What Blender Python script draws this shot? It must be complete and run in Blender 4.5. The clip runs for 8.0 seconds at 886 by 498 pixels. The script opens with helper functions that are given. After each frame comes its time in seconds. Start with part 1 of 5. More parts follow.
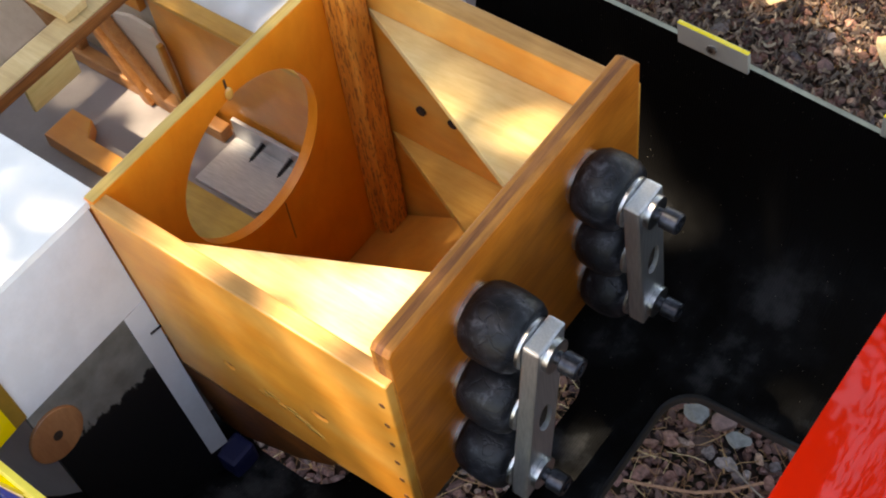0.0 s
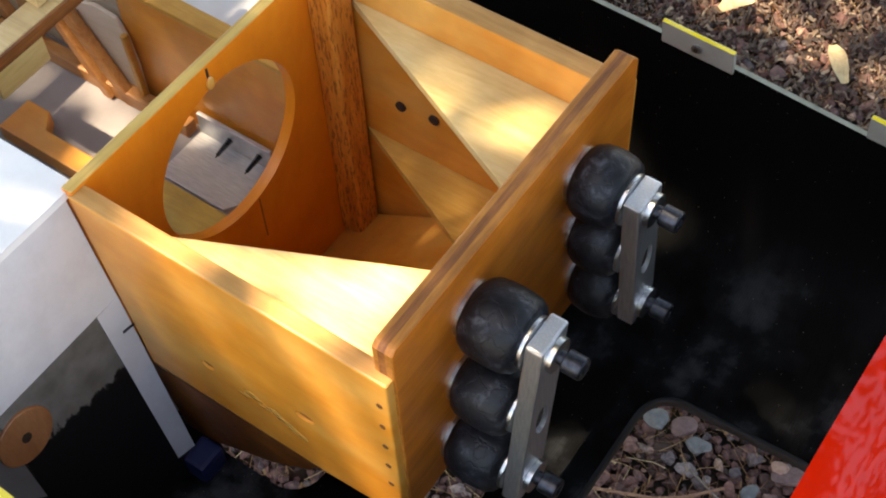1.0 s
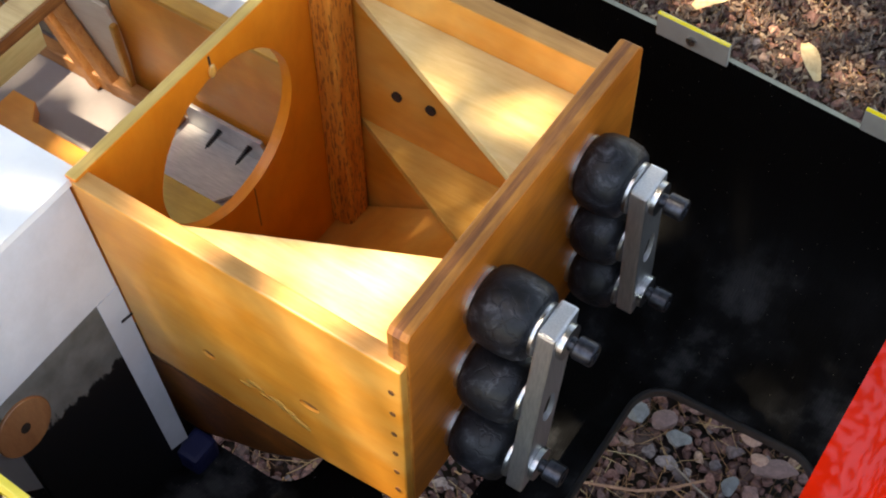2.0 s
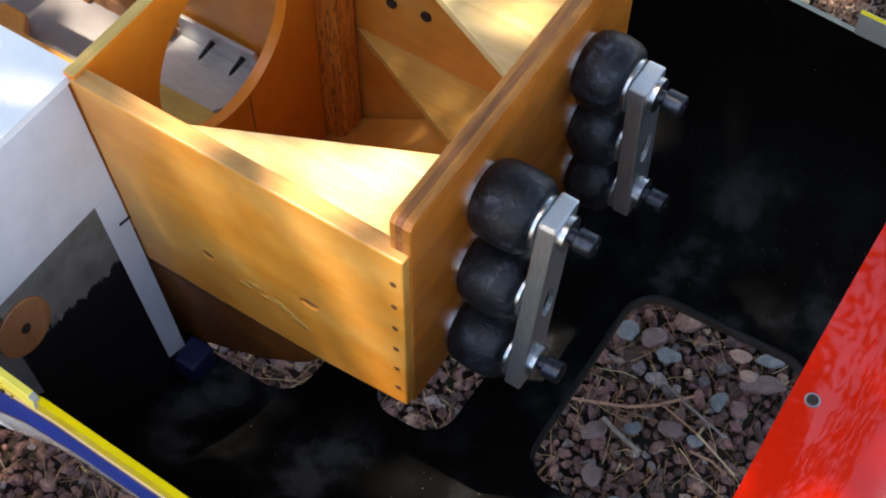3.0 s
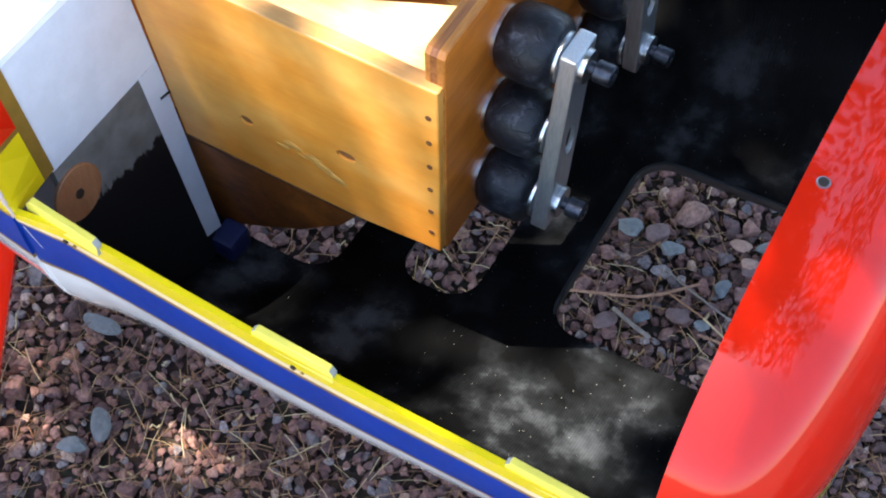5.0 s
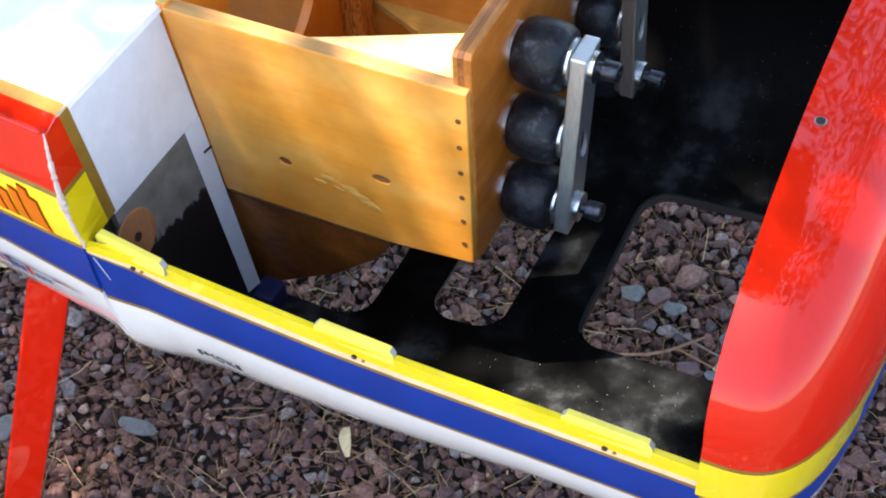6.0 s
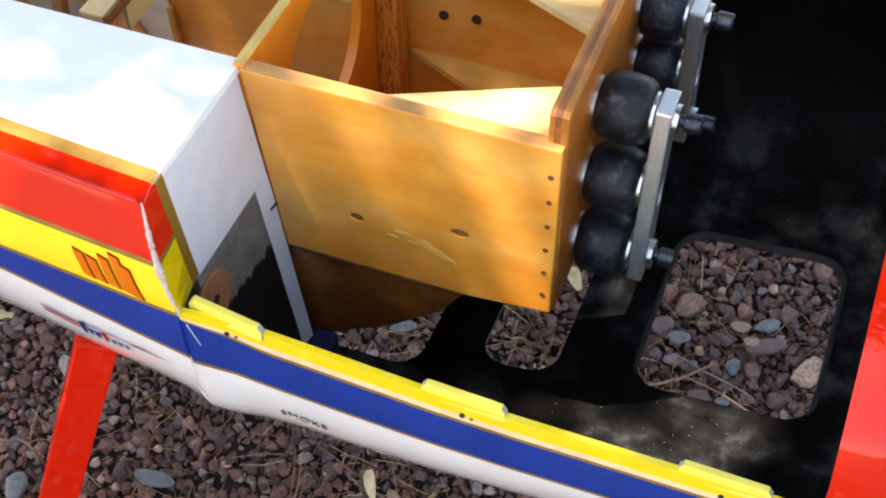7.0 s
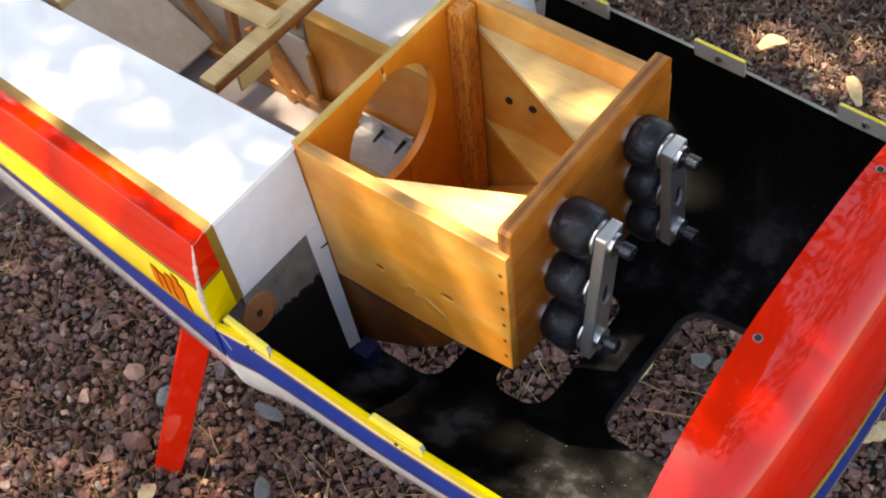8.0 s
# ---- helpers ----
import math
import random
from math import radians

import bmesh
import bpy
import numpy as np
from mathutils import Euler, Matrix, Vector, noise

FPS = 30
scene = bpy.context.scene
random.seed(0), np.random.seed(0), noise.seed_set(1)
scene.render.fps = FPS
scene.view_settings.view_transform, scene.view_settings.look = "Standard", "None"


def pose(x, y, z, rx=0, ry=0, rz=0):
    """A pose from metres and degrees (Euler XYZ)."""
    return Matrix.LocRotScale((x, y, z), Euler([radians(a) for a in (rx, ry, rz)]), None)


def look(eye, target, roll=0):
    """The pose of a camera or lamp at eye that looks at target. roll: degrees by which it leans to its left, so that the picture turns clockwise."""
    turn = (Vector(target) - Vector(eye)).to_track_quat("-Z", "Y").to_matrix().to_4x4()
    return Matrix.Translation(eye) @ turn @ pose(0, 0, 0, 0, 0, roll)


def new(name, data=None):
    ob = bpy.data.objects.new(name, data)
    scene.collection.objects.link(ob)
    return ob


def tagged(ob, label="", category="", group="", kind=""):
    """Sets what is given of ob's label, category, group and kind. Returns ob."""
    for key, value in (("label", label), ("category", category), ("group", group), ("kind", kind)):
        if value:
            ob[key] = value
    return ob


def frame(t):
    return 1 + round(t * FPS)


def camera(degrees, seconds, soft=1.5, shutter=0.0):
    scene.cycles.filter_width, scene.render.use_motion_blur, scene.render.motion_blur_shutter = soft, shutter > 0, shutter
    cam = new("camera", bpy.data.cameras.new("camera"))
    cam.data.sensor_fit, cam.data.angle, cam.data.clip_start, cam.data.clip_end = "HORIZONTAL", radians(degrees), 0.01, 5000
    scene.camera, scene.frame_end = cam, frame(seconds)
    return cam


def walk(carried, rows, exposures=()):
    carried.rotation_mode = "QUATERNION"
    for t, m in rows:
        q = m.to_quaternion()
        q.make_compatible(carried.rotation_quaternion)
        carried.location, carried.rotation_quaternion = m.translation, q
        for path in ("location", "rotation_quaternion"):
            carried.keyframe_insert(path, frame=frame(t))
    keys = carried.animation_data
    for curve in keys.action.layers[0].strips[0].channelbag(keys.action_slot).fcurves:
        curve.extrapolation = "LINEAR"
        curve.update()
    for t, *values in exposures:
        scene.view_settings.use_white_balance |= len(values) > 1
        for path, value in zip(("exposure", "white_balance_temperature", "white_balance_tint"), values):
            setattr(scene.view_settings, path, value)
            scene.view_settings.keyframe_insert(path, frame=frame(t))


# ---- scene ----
cam = camera(36.07, 8.0, 2.0)
PATH = [
    (0, (0.2350, -0.1906, 1.0412), (-0.0076, 0.0581, 0.5521), -9.43),
    (0.5, (0.2205, -0.1969, 1.0323), (-0.0087, 0.0642, 0.5431), -6.82),
    (1, (0.1986, -0.2100, 1.0252), (-0.0145, 0.0642, 0.5359), -3.63),
    (2.5, (0.1777, -0.2411, 1.0182), (-0.0112, 0.0490, 0.5282), 0.25),
    (3, (0.1832, -0.2548, 1.0097), (0.0059, 0.0229, 0.5082), 0.53),
    (3.5, (0.1939, -0.2648, 1.0057), (0.0329, -0.0152, 0.4844), -0.18),
    (4, (0.1960, -0.2594, 1.0065), (0.0327, -0.0118, 0.4850), -0.32),
    (4.2, (0.1960, -0.2537, 1.0102), (0.0309, -0.0066, 0.4890), -0.60),
    (5.3, (0.2319, -0.3773, 1.0017), (0.0527, -0.0721, 0.5172), -0.73),
    (5.5, (0.3095, -0.3904, 0.9553), (0.0681, -0.0864, 0.4978), -6.61),
    (6, (0.2359, -0.4662, 0.9923), (0.0446, -0.1176, 0.5430), -4.13),
    (6.5, (0.1489, -0.5006, 0.9962), (0.0057, -0.1212, 0.5540), -1.05),
    (7, (0.1271, -0.4976, 1.0159), (-0.0185, -0.1254, 0.5685), -0.46),
    (7.5, (0.1537, -0.4977, 1.0744), (-0.0268, -0.1468, 0.6224), -0.18),
    (8, (0.3484, -0.4348, 1.2384), (0.0940, -0.1607, 0.7692), -7.21),
]
EXPOSURES = [(0, 2.13, 9100, 13), (1, 2.14, 9100, 13), (2.5, 2.18, 8800, 13), (3, 1.97, 7600, 12), (3.5, 2.02, 6700, 10), (4.2, 2.2, 6600, 10), (5.5, 2.45, 6800, 9), (6.5, 2.42, 7600, 11), (7.5, 2.14, 8700, 14), (8, 2.12, 9100, 15)]
walk(cam, [(t, look(eye, target, roll)) for t, eye, target, roll in PATH], EXPOSURES)

# ---- world, sun, exposure ----
SUN_TO = Vector((-0.36, -0.17, 1.0)).normalized()
world = bpy.data.worlds.new("sky")
scene.world = world
world.use_nodes = True
wn = world.node_tree.nodes
sky = wn.new("ShaderNodeTexSky")
sky.sky_type = "NISHITA"
sky.sun_disc = False
sky.sun_elevation = math.asin(SUN_TO.z)
sky.sun_rotation = math.atan2(SUN_TO.x, SUN_TO.y)
world.node_tree.links.new(sky.outputs[0], wn["Background"].inputs[0])
wn["Background"].inputs[1].default_value = 0.14
sun_data = bpy.data.lights.new("sun", "SUN")
sun_data.energy, sun_data.angle, sun_data.color = 4.5, radians(0.55), (1.0, 0.94, 0.84)
sun = new("sun", sun_data)
sun.matrix_world = look(SUN_TO * 20, (0, 0, 0))

# ---- units: plan numbers are decimetres, with the top of the engine box at 0 ----
D, BASE = 0.1, 0.52


def V(x, y, z):
    return Vector((x * D, y * D, z * D + BASE))


# ---- materials ----
def mat(name, rough=0.5, metal=0.0, coat=0.0):
    m = bpy.data.materials.new(name)
    m.use_nodes = True
    b = m.node_tree.nodes["Principled BSDF"]
    b.inputs["Roughness"].default_value = rough
    b.inputs["Metallic"].default_value = metal
    b.inputs["Coat Weight"].default_value = coat
    b.inputs["Coat Roughness"].default_value = 0.04
    return m, m.node_tree.nodes, m.node_tree.links, b


def coords(n, l, scale=(1, 1, 1), rot=(0, 0, 0)):
    tc, mp = n.new("ShaderNodeTexCoord"), n.new("ShaderNodeMapping")
    mp.inputs["Scale"].default_value = scale
    mp.inputs["Rotation"].default_value = rot
    l.new(tc.outputs["Object"], mp.inputs["Vector"])
    return mp.outputs["Vector"]


def noise_tex(n, l, vec, scale, detail=4.0, rough=0.55, distortion=0.0):
    t = n.new("ShaderNodeTexNoise")
    t.inputs["Scale"].default_value = scale
    t.inputs["Detail"].default_value = detail
    t.inputs["Roughness"].default_value = rough
    t.inputs["Distortion"].default_value = distortion
    l.new(vec, t.inputs["Vector"])
    return t.outputs["Fac"]


def ramp(n, l, fac, stops):
    r = n.new("ShaderNodeValToRGB")
    e = r.color_ramp.elements
    while len(e) < len(stops):
        e.new(0.5)
    for k, (p, c) in enumerate(stops):
        e[k].position, e[k].color = p, (*c, 1)
    l.new(fac, r.inputs["Fac"])
    return r.outputs["Color"]


def mix(n, l, fac, a, b, mode="MIX"):
    x = n.new("ShaderNodeMix")
    x.data_type, x.blend_type = "RGBA", mode
    for sock, v in ((x.inputs[0], fac), (x.inputs[6], a), (x.inputs[7], b)):
        if hasattr(v, "links"):
            l.new(v, sock)
        elif isinstance(v, tuple):
            sock.default_value = (*v, 1)
        else:
            sock.default_value = v
    return x.outputs[2]


def bump(n, l, b, height, strength=0.2, dist=0.001):
    x = n.new("ShaderNodeBump")
    x.inputs["Strength"].default_value = strength
    x.inputs["Distance"].default_value = dist
    l.new(height, x.inputs["Height"])
    l.new(x.outputs["Normal"], b.inputs["Normal"])


def wood(name, dark, mid, light, stretch=(6, 60, 60), rough=0.32, grain=1.0, stain=0.45, coat=0.25, bumpy=0.15, pale=None):
    m, n, l, b = mat(name, rough, 0, coat)
    b.inputs["Coat Roughness"].default_value = 0.22
    v = coords(n, l, stretch)
    base = ramp(n, l, noise_tex(n, l, v, 2.2 * grain, 6, 0.6, 0.6), [(0.3, dark), (0.5, mid), (0.72, light)])
    fine = noise_tex(n, l, v, 14 * grain, 3, 0.7)
    base = mix(n, l, 0.25, base, ramp(n, l, fine, [(0.35, dark), (0.65, light)]), "MIX")
    blot = ramp(n, l, noise_tex(n, l, coords(n, l), 22, 3, 0.6), [(0.38, (0.55, 0.5, 0.42)), (0.62, (1, 1, 1))])
    if pale:
        # lighter patches put into the colour for the varnish's pale sheen
        pale_sheen = ramp(n, l, noise_tex(n, l, coords(n, l, (1, 1, 1.6)), 10, 4, 0.6), [(0.46, (0, 0, 0)), (0.66, (0.6, 0.6, 0.6))])
        base = mix(n, l, pale_sheen, base, pale)
    l.new(mix(n, l, stain, base, blot, "MULTIPLY"), b.inputs["Base Color"])
    bump(n, l, b, fine, bumpy, 0.0006)
    return m


def paint(name, color, worn=0.06, rough=0.16, coat=1.0, speck=0.0):
    m, n, l, b = mat(name, rough, 0, coat)
    v = coords(n, l)
    dirt = ramp(n, l, noise_tex(n, l, v, 30, 5, 0.7), [(0.42, tuple(c * (1 - 3 * worn) for c in color)), (0.6, color)])
    l.new(dirt, b.inputs["Base Color"])
    r = n.new("ShaderNodeMapRange")
    l.new(noise_tex(n, l, v, 60, 4, 0.7), r.inputs["Value"])
    r.inputs["To Min"].default_value, r.inputs["To Max"].default_value = rough * 0.6, rough * 1.8
    l.new(r.outputs[0], b.inputs["Roughness"])
    bump(n, l, b, noise_tex(n, l, v, 25, 2), 0.02, 0.001)
    return m


PLY = wood("varnished_plywood", (0.72, 0.24, 0.024), (0.78, 0.285, 0.033), (0.82, 0.33, 0.046), (4, 40, 30), rough=0.42, stain=0.4, coat=0.3, pale=(0.85, 0.46, 0.12))
PLY_CROSS = wood("varnished_plywood_across", (0.72, 0.180, 0.010), (0.83, 0.235, 0.016), (0.88, 0.285, 0.024), (60, 9, 4), rough=0.42, stain=0.18, coat=0.08, bumpy=0.08)
PLY_DARK = wood("amber_brown_plywood", (0.40, 0.095, 0.009), (0.60, 0.160, 0.015), (0.71, 0.215, 0.025), (60, 6, 40), rough=0.4, stain=0.5, coat=0.1)
PLY_BLOTCHY = wood("blotchy_dark_plywood", (0.09, 0.025, 0.005), (0.24, 0.070, 0.010), (0.42, 0.135, 0.02), (14, 30, 16), rough=0.45, stain=0.85, coat=0.1)
PLY_EDGE = wood("worn_plywood_edge", (0.06, 0.018, 0.006), (0.27, 0.085, 0.02), (0.42, 0.16, 0.045), (110, 6, 90), 0.5, stain=0.7, coat=0.0)
LIGHT_PLY_EDGE = wood("light_ply_edge", (0.26, 0.085, 0.012), (0.46, 0.16, 0.025), (0.60, 0.25, 0.05), (60, 8, 60), 0.5, stain=0.6, coat=0.0)
SPRUCE = wood("varnished_spruce", (0.52, 0.22, 0.028), (0.68, 0.34, 0.06), (0.78, 0.44, 0.10), (4, 60, 60))
BALSA = wood("pale_bare_wood", (0.46, 0.29, 0.12), (0.60, 0.40, 0.18), (0.70, 0.51, 0.26), (5, 70, 70), 0.55, coat=0.0)
LOWER_GUSSET = wood("amber_plywood", (0.55, 0.25, 0.04), (0.68, 0.36, 0.07), (0.76, 0.45, 0.12), (5, 40, 40), 0.4, stain=0.35)
GUSSET = wood("pale_plywood", (0.60, 0.38, 0.13), (0.73, 0.52, 0.22), (0.80, 0.61, 0.30), (5, 40, 40), 0.4, stain=0.35)


def make_mahogany():
    """Open-pored reddish wood with short dark flecks along the grain."""
    m, n, l, b = mat("mahogany", 0.42, 0, 0.1)
    v = coords(n, l, (520, 520, 75))
    tone = ramp(n, l, noise_tex(n, l, coords(n, l, (90, 90, 9)), 2.0, 4), [(0.35, (0.58, 0.17, 0.022)), (0.65, (0.80, 0.31, 0.05))])
    pores = noise_tex(n, l, v, 1.6, 3, 0.6)
    flecks = ramp(n, l, pores, [(0.38, (0.34, 0.24, 0.20)), (0.48, (1, 1, 1))])
    l.new(mix(n, l, 1.0, tone, flecks, "MULTIPLY"), b.inputs["Base Color"])
    bump(n, l, b, pores, 0.5, 0.0006)
    return m


MAHOGANY = make_mahogany()
DISC_WOOD = wood("reddish_plywood", (0.24, 0.09, 0.035), (0.36, 0.15, 0.06), (0.44, 0.21, 0.09), (40, 40, 8), 0.5)
WHITE = paint("white_gloss", (0.85, 0.85, 0.83), 0.015)
WHITE_SATIN = paint("white_satin", (0.72, 0.72, 0.74), 0.03, 0.4, 0.1)
RED = paint("red_gloss", (0.64, 0.015, 0.004), 0.02, 0.35, 0.9)
RED.node_tree.nodes["Principled BSDF"].inputs["Specular IOR Level"].default_value = 0.0
RED.node_tree.nodes["Principled BSDF"].inputs["Coat Roughness"].default_value = 0.045
YELLOW = paint("yellow_gloss", (0.86, 0.66, 0.010), 0.02)
PALE_YELLOW = paint("pale_yellow_gloss", (0.86, 0.72, 0.10), 0.04, 0.3, 0.4)
BLUE = paint("blue_gloss", (0.0005, 0.034, 0.25), 0.05, 0.3, 0.05)
BLUE.node_tree.nodes["Principled BSDF"].inputs["Specular IOR Level"].default_value = 0.15
GOLD = paint("gold_trim", (0.27, 0.145, 0.02), 0.08, 0.35, 0.4)
CREAM = paint("cream_edge", (0.80, 0.62, 0.36), 0.05, 0.4, 0.2)
ORANGE = paint("orange_print", (1.0, 0.27, 0.004), 0.01, 0.5, 0.0)


def make_black():
    """Black resin; pale dust has settled where it lies flat."""
    m, n, l, b = mat("black_resin", 0.6)
    b.inputs["Specular IOR Level"].default_value = 0.09
    v = coords(n, l)
    geo, sep = n.new("ShaderNodeNewGeometry"), n.new("ShaderNodeSeparateXYZ")
    l.new(geo.outputs["Normal"], sep.inputs[0])
    flat = n.new("ShaderNodeMapRange")
    flat.inputs["From Min"].default_value, flat.inputs["From Max"].default_value = 0.55, 0.95
    l.new(sep.outputs["Z"], flat.inputs["Value"])
    dust = ramp(n, l, noise_tex(n, l, v, 20, 6, 0.58), [(0.43, (0.0009, 0.0010, 0.0012)), (0.54, (0.0088, 0.0097, 0.011)), (0.66, (0.055, 0.060, 0.067))])
    base = mix(n, l, flat.outputs[0], (0.0012, 0.0012, 0.0014), dust)
    # the weave of the cloth shows through the resin
    weave = n.new("ShaderNodeTexWave")
    weave.inputs["Scale"].default_value, weave.inputs["Distortion"].default_value = 190, 1.5
    weave.inputs["Detail Scale"].default_value = 3.0
    l.new(v, weave.inputs["Vector"])
    bump(n, l, b, weave.outputs["Fac"], 0.35, 0.0006)
    base = mix(n, l, 0.25, base, ramp(n, l, weave.outputs["Fac"], [(0.2, (0.35, 0.35, 0.36)), (0.8, (1, 1, 1))]), "MULTIPLY")
    specks = n.new("ShaderNodeTexVoronoi")
    specks.inputs["Scale"].default_value = 190
    l.new(v, specks.inputs["Vector"])
    dots = ramp(n, l, specks.outputs["Distance"], [(0.045, (0.16, 0.155, 0.14)), (0.065, (0, 0, 0))])
    l.new(mix(n, l, 1.0, base, dots, "ADD"), b.inputs["Base Color"])
    return m


BLACK = make_black()
ALU, an, al, ab = mat("brushed_aluminium", 0.42, 1.0)
al.new(ramp(an, al, noise_tex(an, al, coords(an, al, (300, 300, 12)), 3, 4), [(0.3, (0.66, 0.67, 0.68)), (0.7, (0.84, 0.84, 0.84))]), ab.inputs["Base Color"])
STEEL, sn, sl, sb = mat("zinc_steel", 0.3, 1.0)
sl.new(ramp(sn, sl, noise_tex(sn, sl, coords(sn, sl), 200, 4), [(0.3, (0.4, 0.41, 0.42)), (0.7, (0.66, 0.66, 0.66))]), sb.inputs["Base Color"])
SATIN, tn, tl, tb = mat("satin_aluminium", 0.55, 0.8)
tl.new(ramp(tn, tl, noise_tex(tn, tl, coords(tn, tl, (30, 260, 30)), 3, 4), [(0.3, (0.48, 0.49, 0.50)), (0.7, (0.66, 0.66, 0.66))]), tb.inputs["Base Color"])
BOLT, bn, bl, bb = mat("black_oxide_steel", 0.38, 0.85)
bl.new(ramp(bn, bl, noise_tex(bn, bl, coords(bn, bl), 300, 4), [(0.3, (0.022, 0.024, 0.032)), (0.7, (0.08, 0.085, 0.10))]), bb.inputs["Base Color"])


def make_rubber():
    m, n, l, b = mat("aged_rubber", 0.42)
    b.inputs["Specular IOR Level"].default_value = 0.32
    v = coords(n, l)
    chalk = noise_tex(n, l, v, 90, 6, 0.7, 0.4)
    l.new(ramp(n, l, chalk, [(0.40, (0.004, 0.0045, 0.006)), (0.55, (0.012, 0.013, 0.017)), (0.72, (0.085, 0.088, 0.10))]), b.inputs["Base Color"])
    vor = n.new("ShaderNodeTexVoronoi")
    vor.feature = "DISTANCE_TO_EDGE"
    vor.inputs["Scale"].default_value = 85
    warp = n.new("ShaderNodeTexNoise")
    warp.inputs["Scale"].default_value, warp.inputs["Detail"].default_value = 60, 4
    l.new(v, warp.inputs["Vector"])
    bent = n.new("ShaderNodeVectorMath")
    bent.operation = "MULTIPLY_ADD"
    bent.inputs[1].default_value = (0.03, 0.03, 0.03)
    l.new(warp.outputs["Color"], bent.inputs[0])
    l.new(v, bent.inputs[2])
    l.new(bent.outputs[0], vor.inputs["Vector"])
    cr = ramp(n, l, vor.outputs["Distance"], [(0.0, (0, 0, 0)), (0.05, (1, 1, 1))])
    bump(n, l, b, cr, 0.32, 0.0006)
    return m


RUBBER = make_rubber()
HOLE, hn, hl, hb = mat("dark_bore", 0.8)
hl.new(ramp(hn, hl, noise_tex(hn, hl, coords(hn, hl), 300), [(0.3, (0.012, 0.007, 0.004)), (0.7, (0.05, 0.025, 0.012))]), hb.inputs["Base Color"])


def make_stone():
    m, n, l, b = mat("crushed_stone", 0.75)
    g = n.new("ShaderNodeNewGeometry")
    tint = ramp(n, l, g.outputs["Random Per Island"], [(0.0, (0.038, 0.019, 0.015)), (0.18, (0.122, 0.056, 0.047)), (0.36, (0.066, 0.034, 0.033)), (0.5, (0.185, 0.089, 0.073)), (0.64, (0.105, 0.057, 0.056)), (0.76, (0.225, 0.113, 0.086)), (0.88, (0.078, 0.062, 0.066)), (0.95, (0.21, 0.18, 0.18)), (1.0, (0.40, 0.25, 0.175))])
    v = coords(n, l)
    spots = ramp(n, l, noise_tex(n, l, v, 260, 5, 0.7), [(0.3, (0.36, 0.33, 0.32)), (0.65, (1.5, 1.43, 1.36))])
    l.new(mix(n, l, 1.0, tint, spots, "MULTIPLY"), b.inputs["Base Color"])
    bump(n, l, b, noise_tex(n, l, v, 420, 4), 0.5, 0.001)
    return m


STONE = make_stone()


def make_soil():
    m, n, l, b = mat("gravelly_soil", 0.9)
    v = coords(n, l)
    cells = n.new("ShaderNodeTexVoronoi")
    cells.inputs["Scale"].default_value = 45
    l.new(v, cells.inputs["Vector"])
    c1 = ramp(n, l, noise_tex(n, l, v, 60, 6, 0.7), [(0.3, (0.008, 0.005, 0.003)), (0.7, (0.04, 0.023, 0.014))])
    c2 = mix(n, l, 0.35, c1, cells.outputs["Color"], "SOFT_LIGHT")
    c3 = mix(n, l, 0.6, c2, ramp(n, l, noise_tex(n, l, v, 3, 4), [(0.35, (0.6, 0.55, 0.5)), (0.65, (1, 1, 1))]), "MULTIPLY")
    # further out bare gravel, coloured paler to bounce light up onto the hull
    far, reach = n.new("ShaderNodeVectorMath"), n.new("ShaderNodeMapRange")
    far.operation = "LENGTH"
    l.new(v, far.inputs[0])
    wobble = n.new("ShaderNodeMath")
    wobble.operation = "MULTIPLY_ADD"
    wobble.inputs[1].default_value = 1.2
    l.new(noise_tex(n, l, v, 2.5, 4, 0.6), wobble.inputs[0])
    l.new(far.outputs["Value"], wobble.inputs[2])
    l.new(wobble.outputs[0], reach.inputs["Value"])
    reach.inputs["From Min"].default_value, reach.inputs["From Max"].default_value = 1.15, 1.7
    pebbles = ramp(n, l, cells.outputs["Distance"], [(0.0, (0.16, 0.11, 0.095)), (0.6, (0.075, 0.052, 0.044))])
    l.new(mix(n, l, reach.outputs[0], c3, pebbles), b.inputs["Base Color"])
    bump(n, l, b, cells.outputs["Distance"], 0.8, 0.01)
    return m


SOIL = make_soil()


def random_tint(name, stops, rough=0.6, trans=0.0):
    m, n, l, b = mat(name, rough)
    g = n.new("ShaderNodeNewGeometry")
    l.new(ramp(n, l, g.outputs["Random Per Island"], stops), b.inputs["Base Color"])
    b.inputs["Transmission Weight"].default_value = trans
    return m


STRAW = random_tint("dry_needles", [(0.0, (0.085, 0.034, 0.014)), (0.6, (0.19, 0.085, 0.034)), (0.88, (0.31, 0.19, 0.085)), (1.0, (0.46, 0.36, 0.20))])
LITTER = random_tint("leaf_litter", [(0.0, (0.05, 0.032, 0.024)), (0.5, (0.11, 0.07, 0.052)), (0.85, (0.19, 0.13, 0.095)), (1.0, (0.34, 0.26, 0.18))])
LEAF = random_tint("tree_leaves", [(0.0, (0.035, 0.075, 0.018)), (0.6, (0.06, 0.12, 0.03)), (1.0, (0.12, 0.17, 0.05))], 0.5)
BARK = wood("bark", (0.05, 0.03, 0.02), (0.10, 0.065, 0.045), (0.16, 0.11, 0.08), (8, 8, 2), 0.9, coat=0.0, bumpy=0.9)
POD = wood("dry_leaf_tan", (0.36, 0.24, 0.11), (0.52, 0.39, 0.21), (0.64, 0.52, 0.32), (60, 60, 60), 0.7, stain=0.3, coat=0.0)


# ---- mesh helpers ----
def empty(name, at, label="", category="", group="", kind=""):
    ob = new(name)
    ob.empty_display_size = 0.02
    ob.matrix_world = Matrix.Translation(at)
    return tagged(ob, label, category, group, kind)


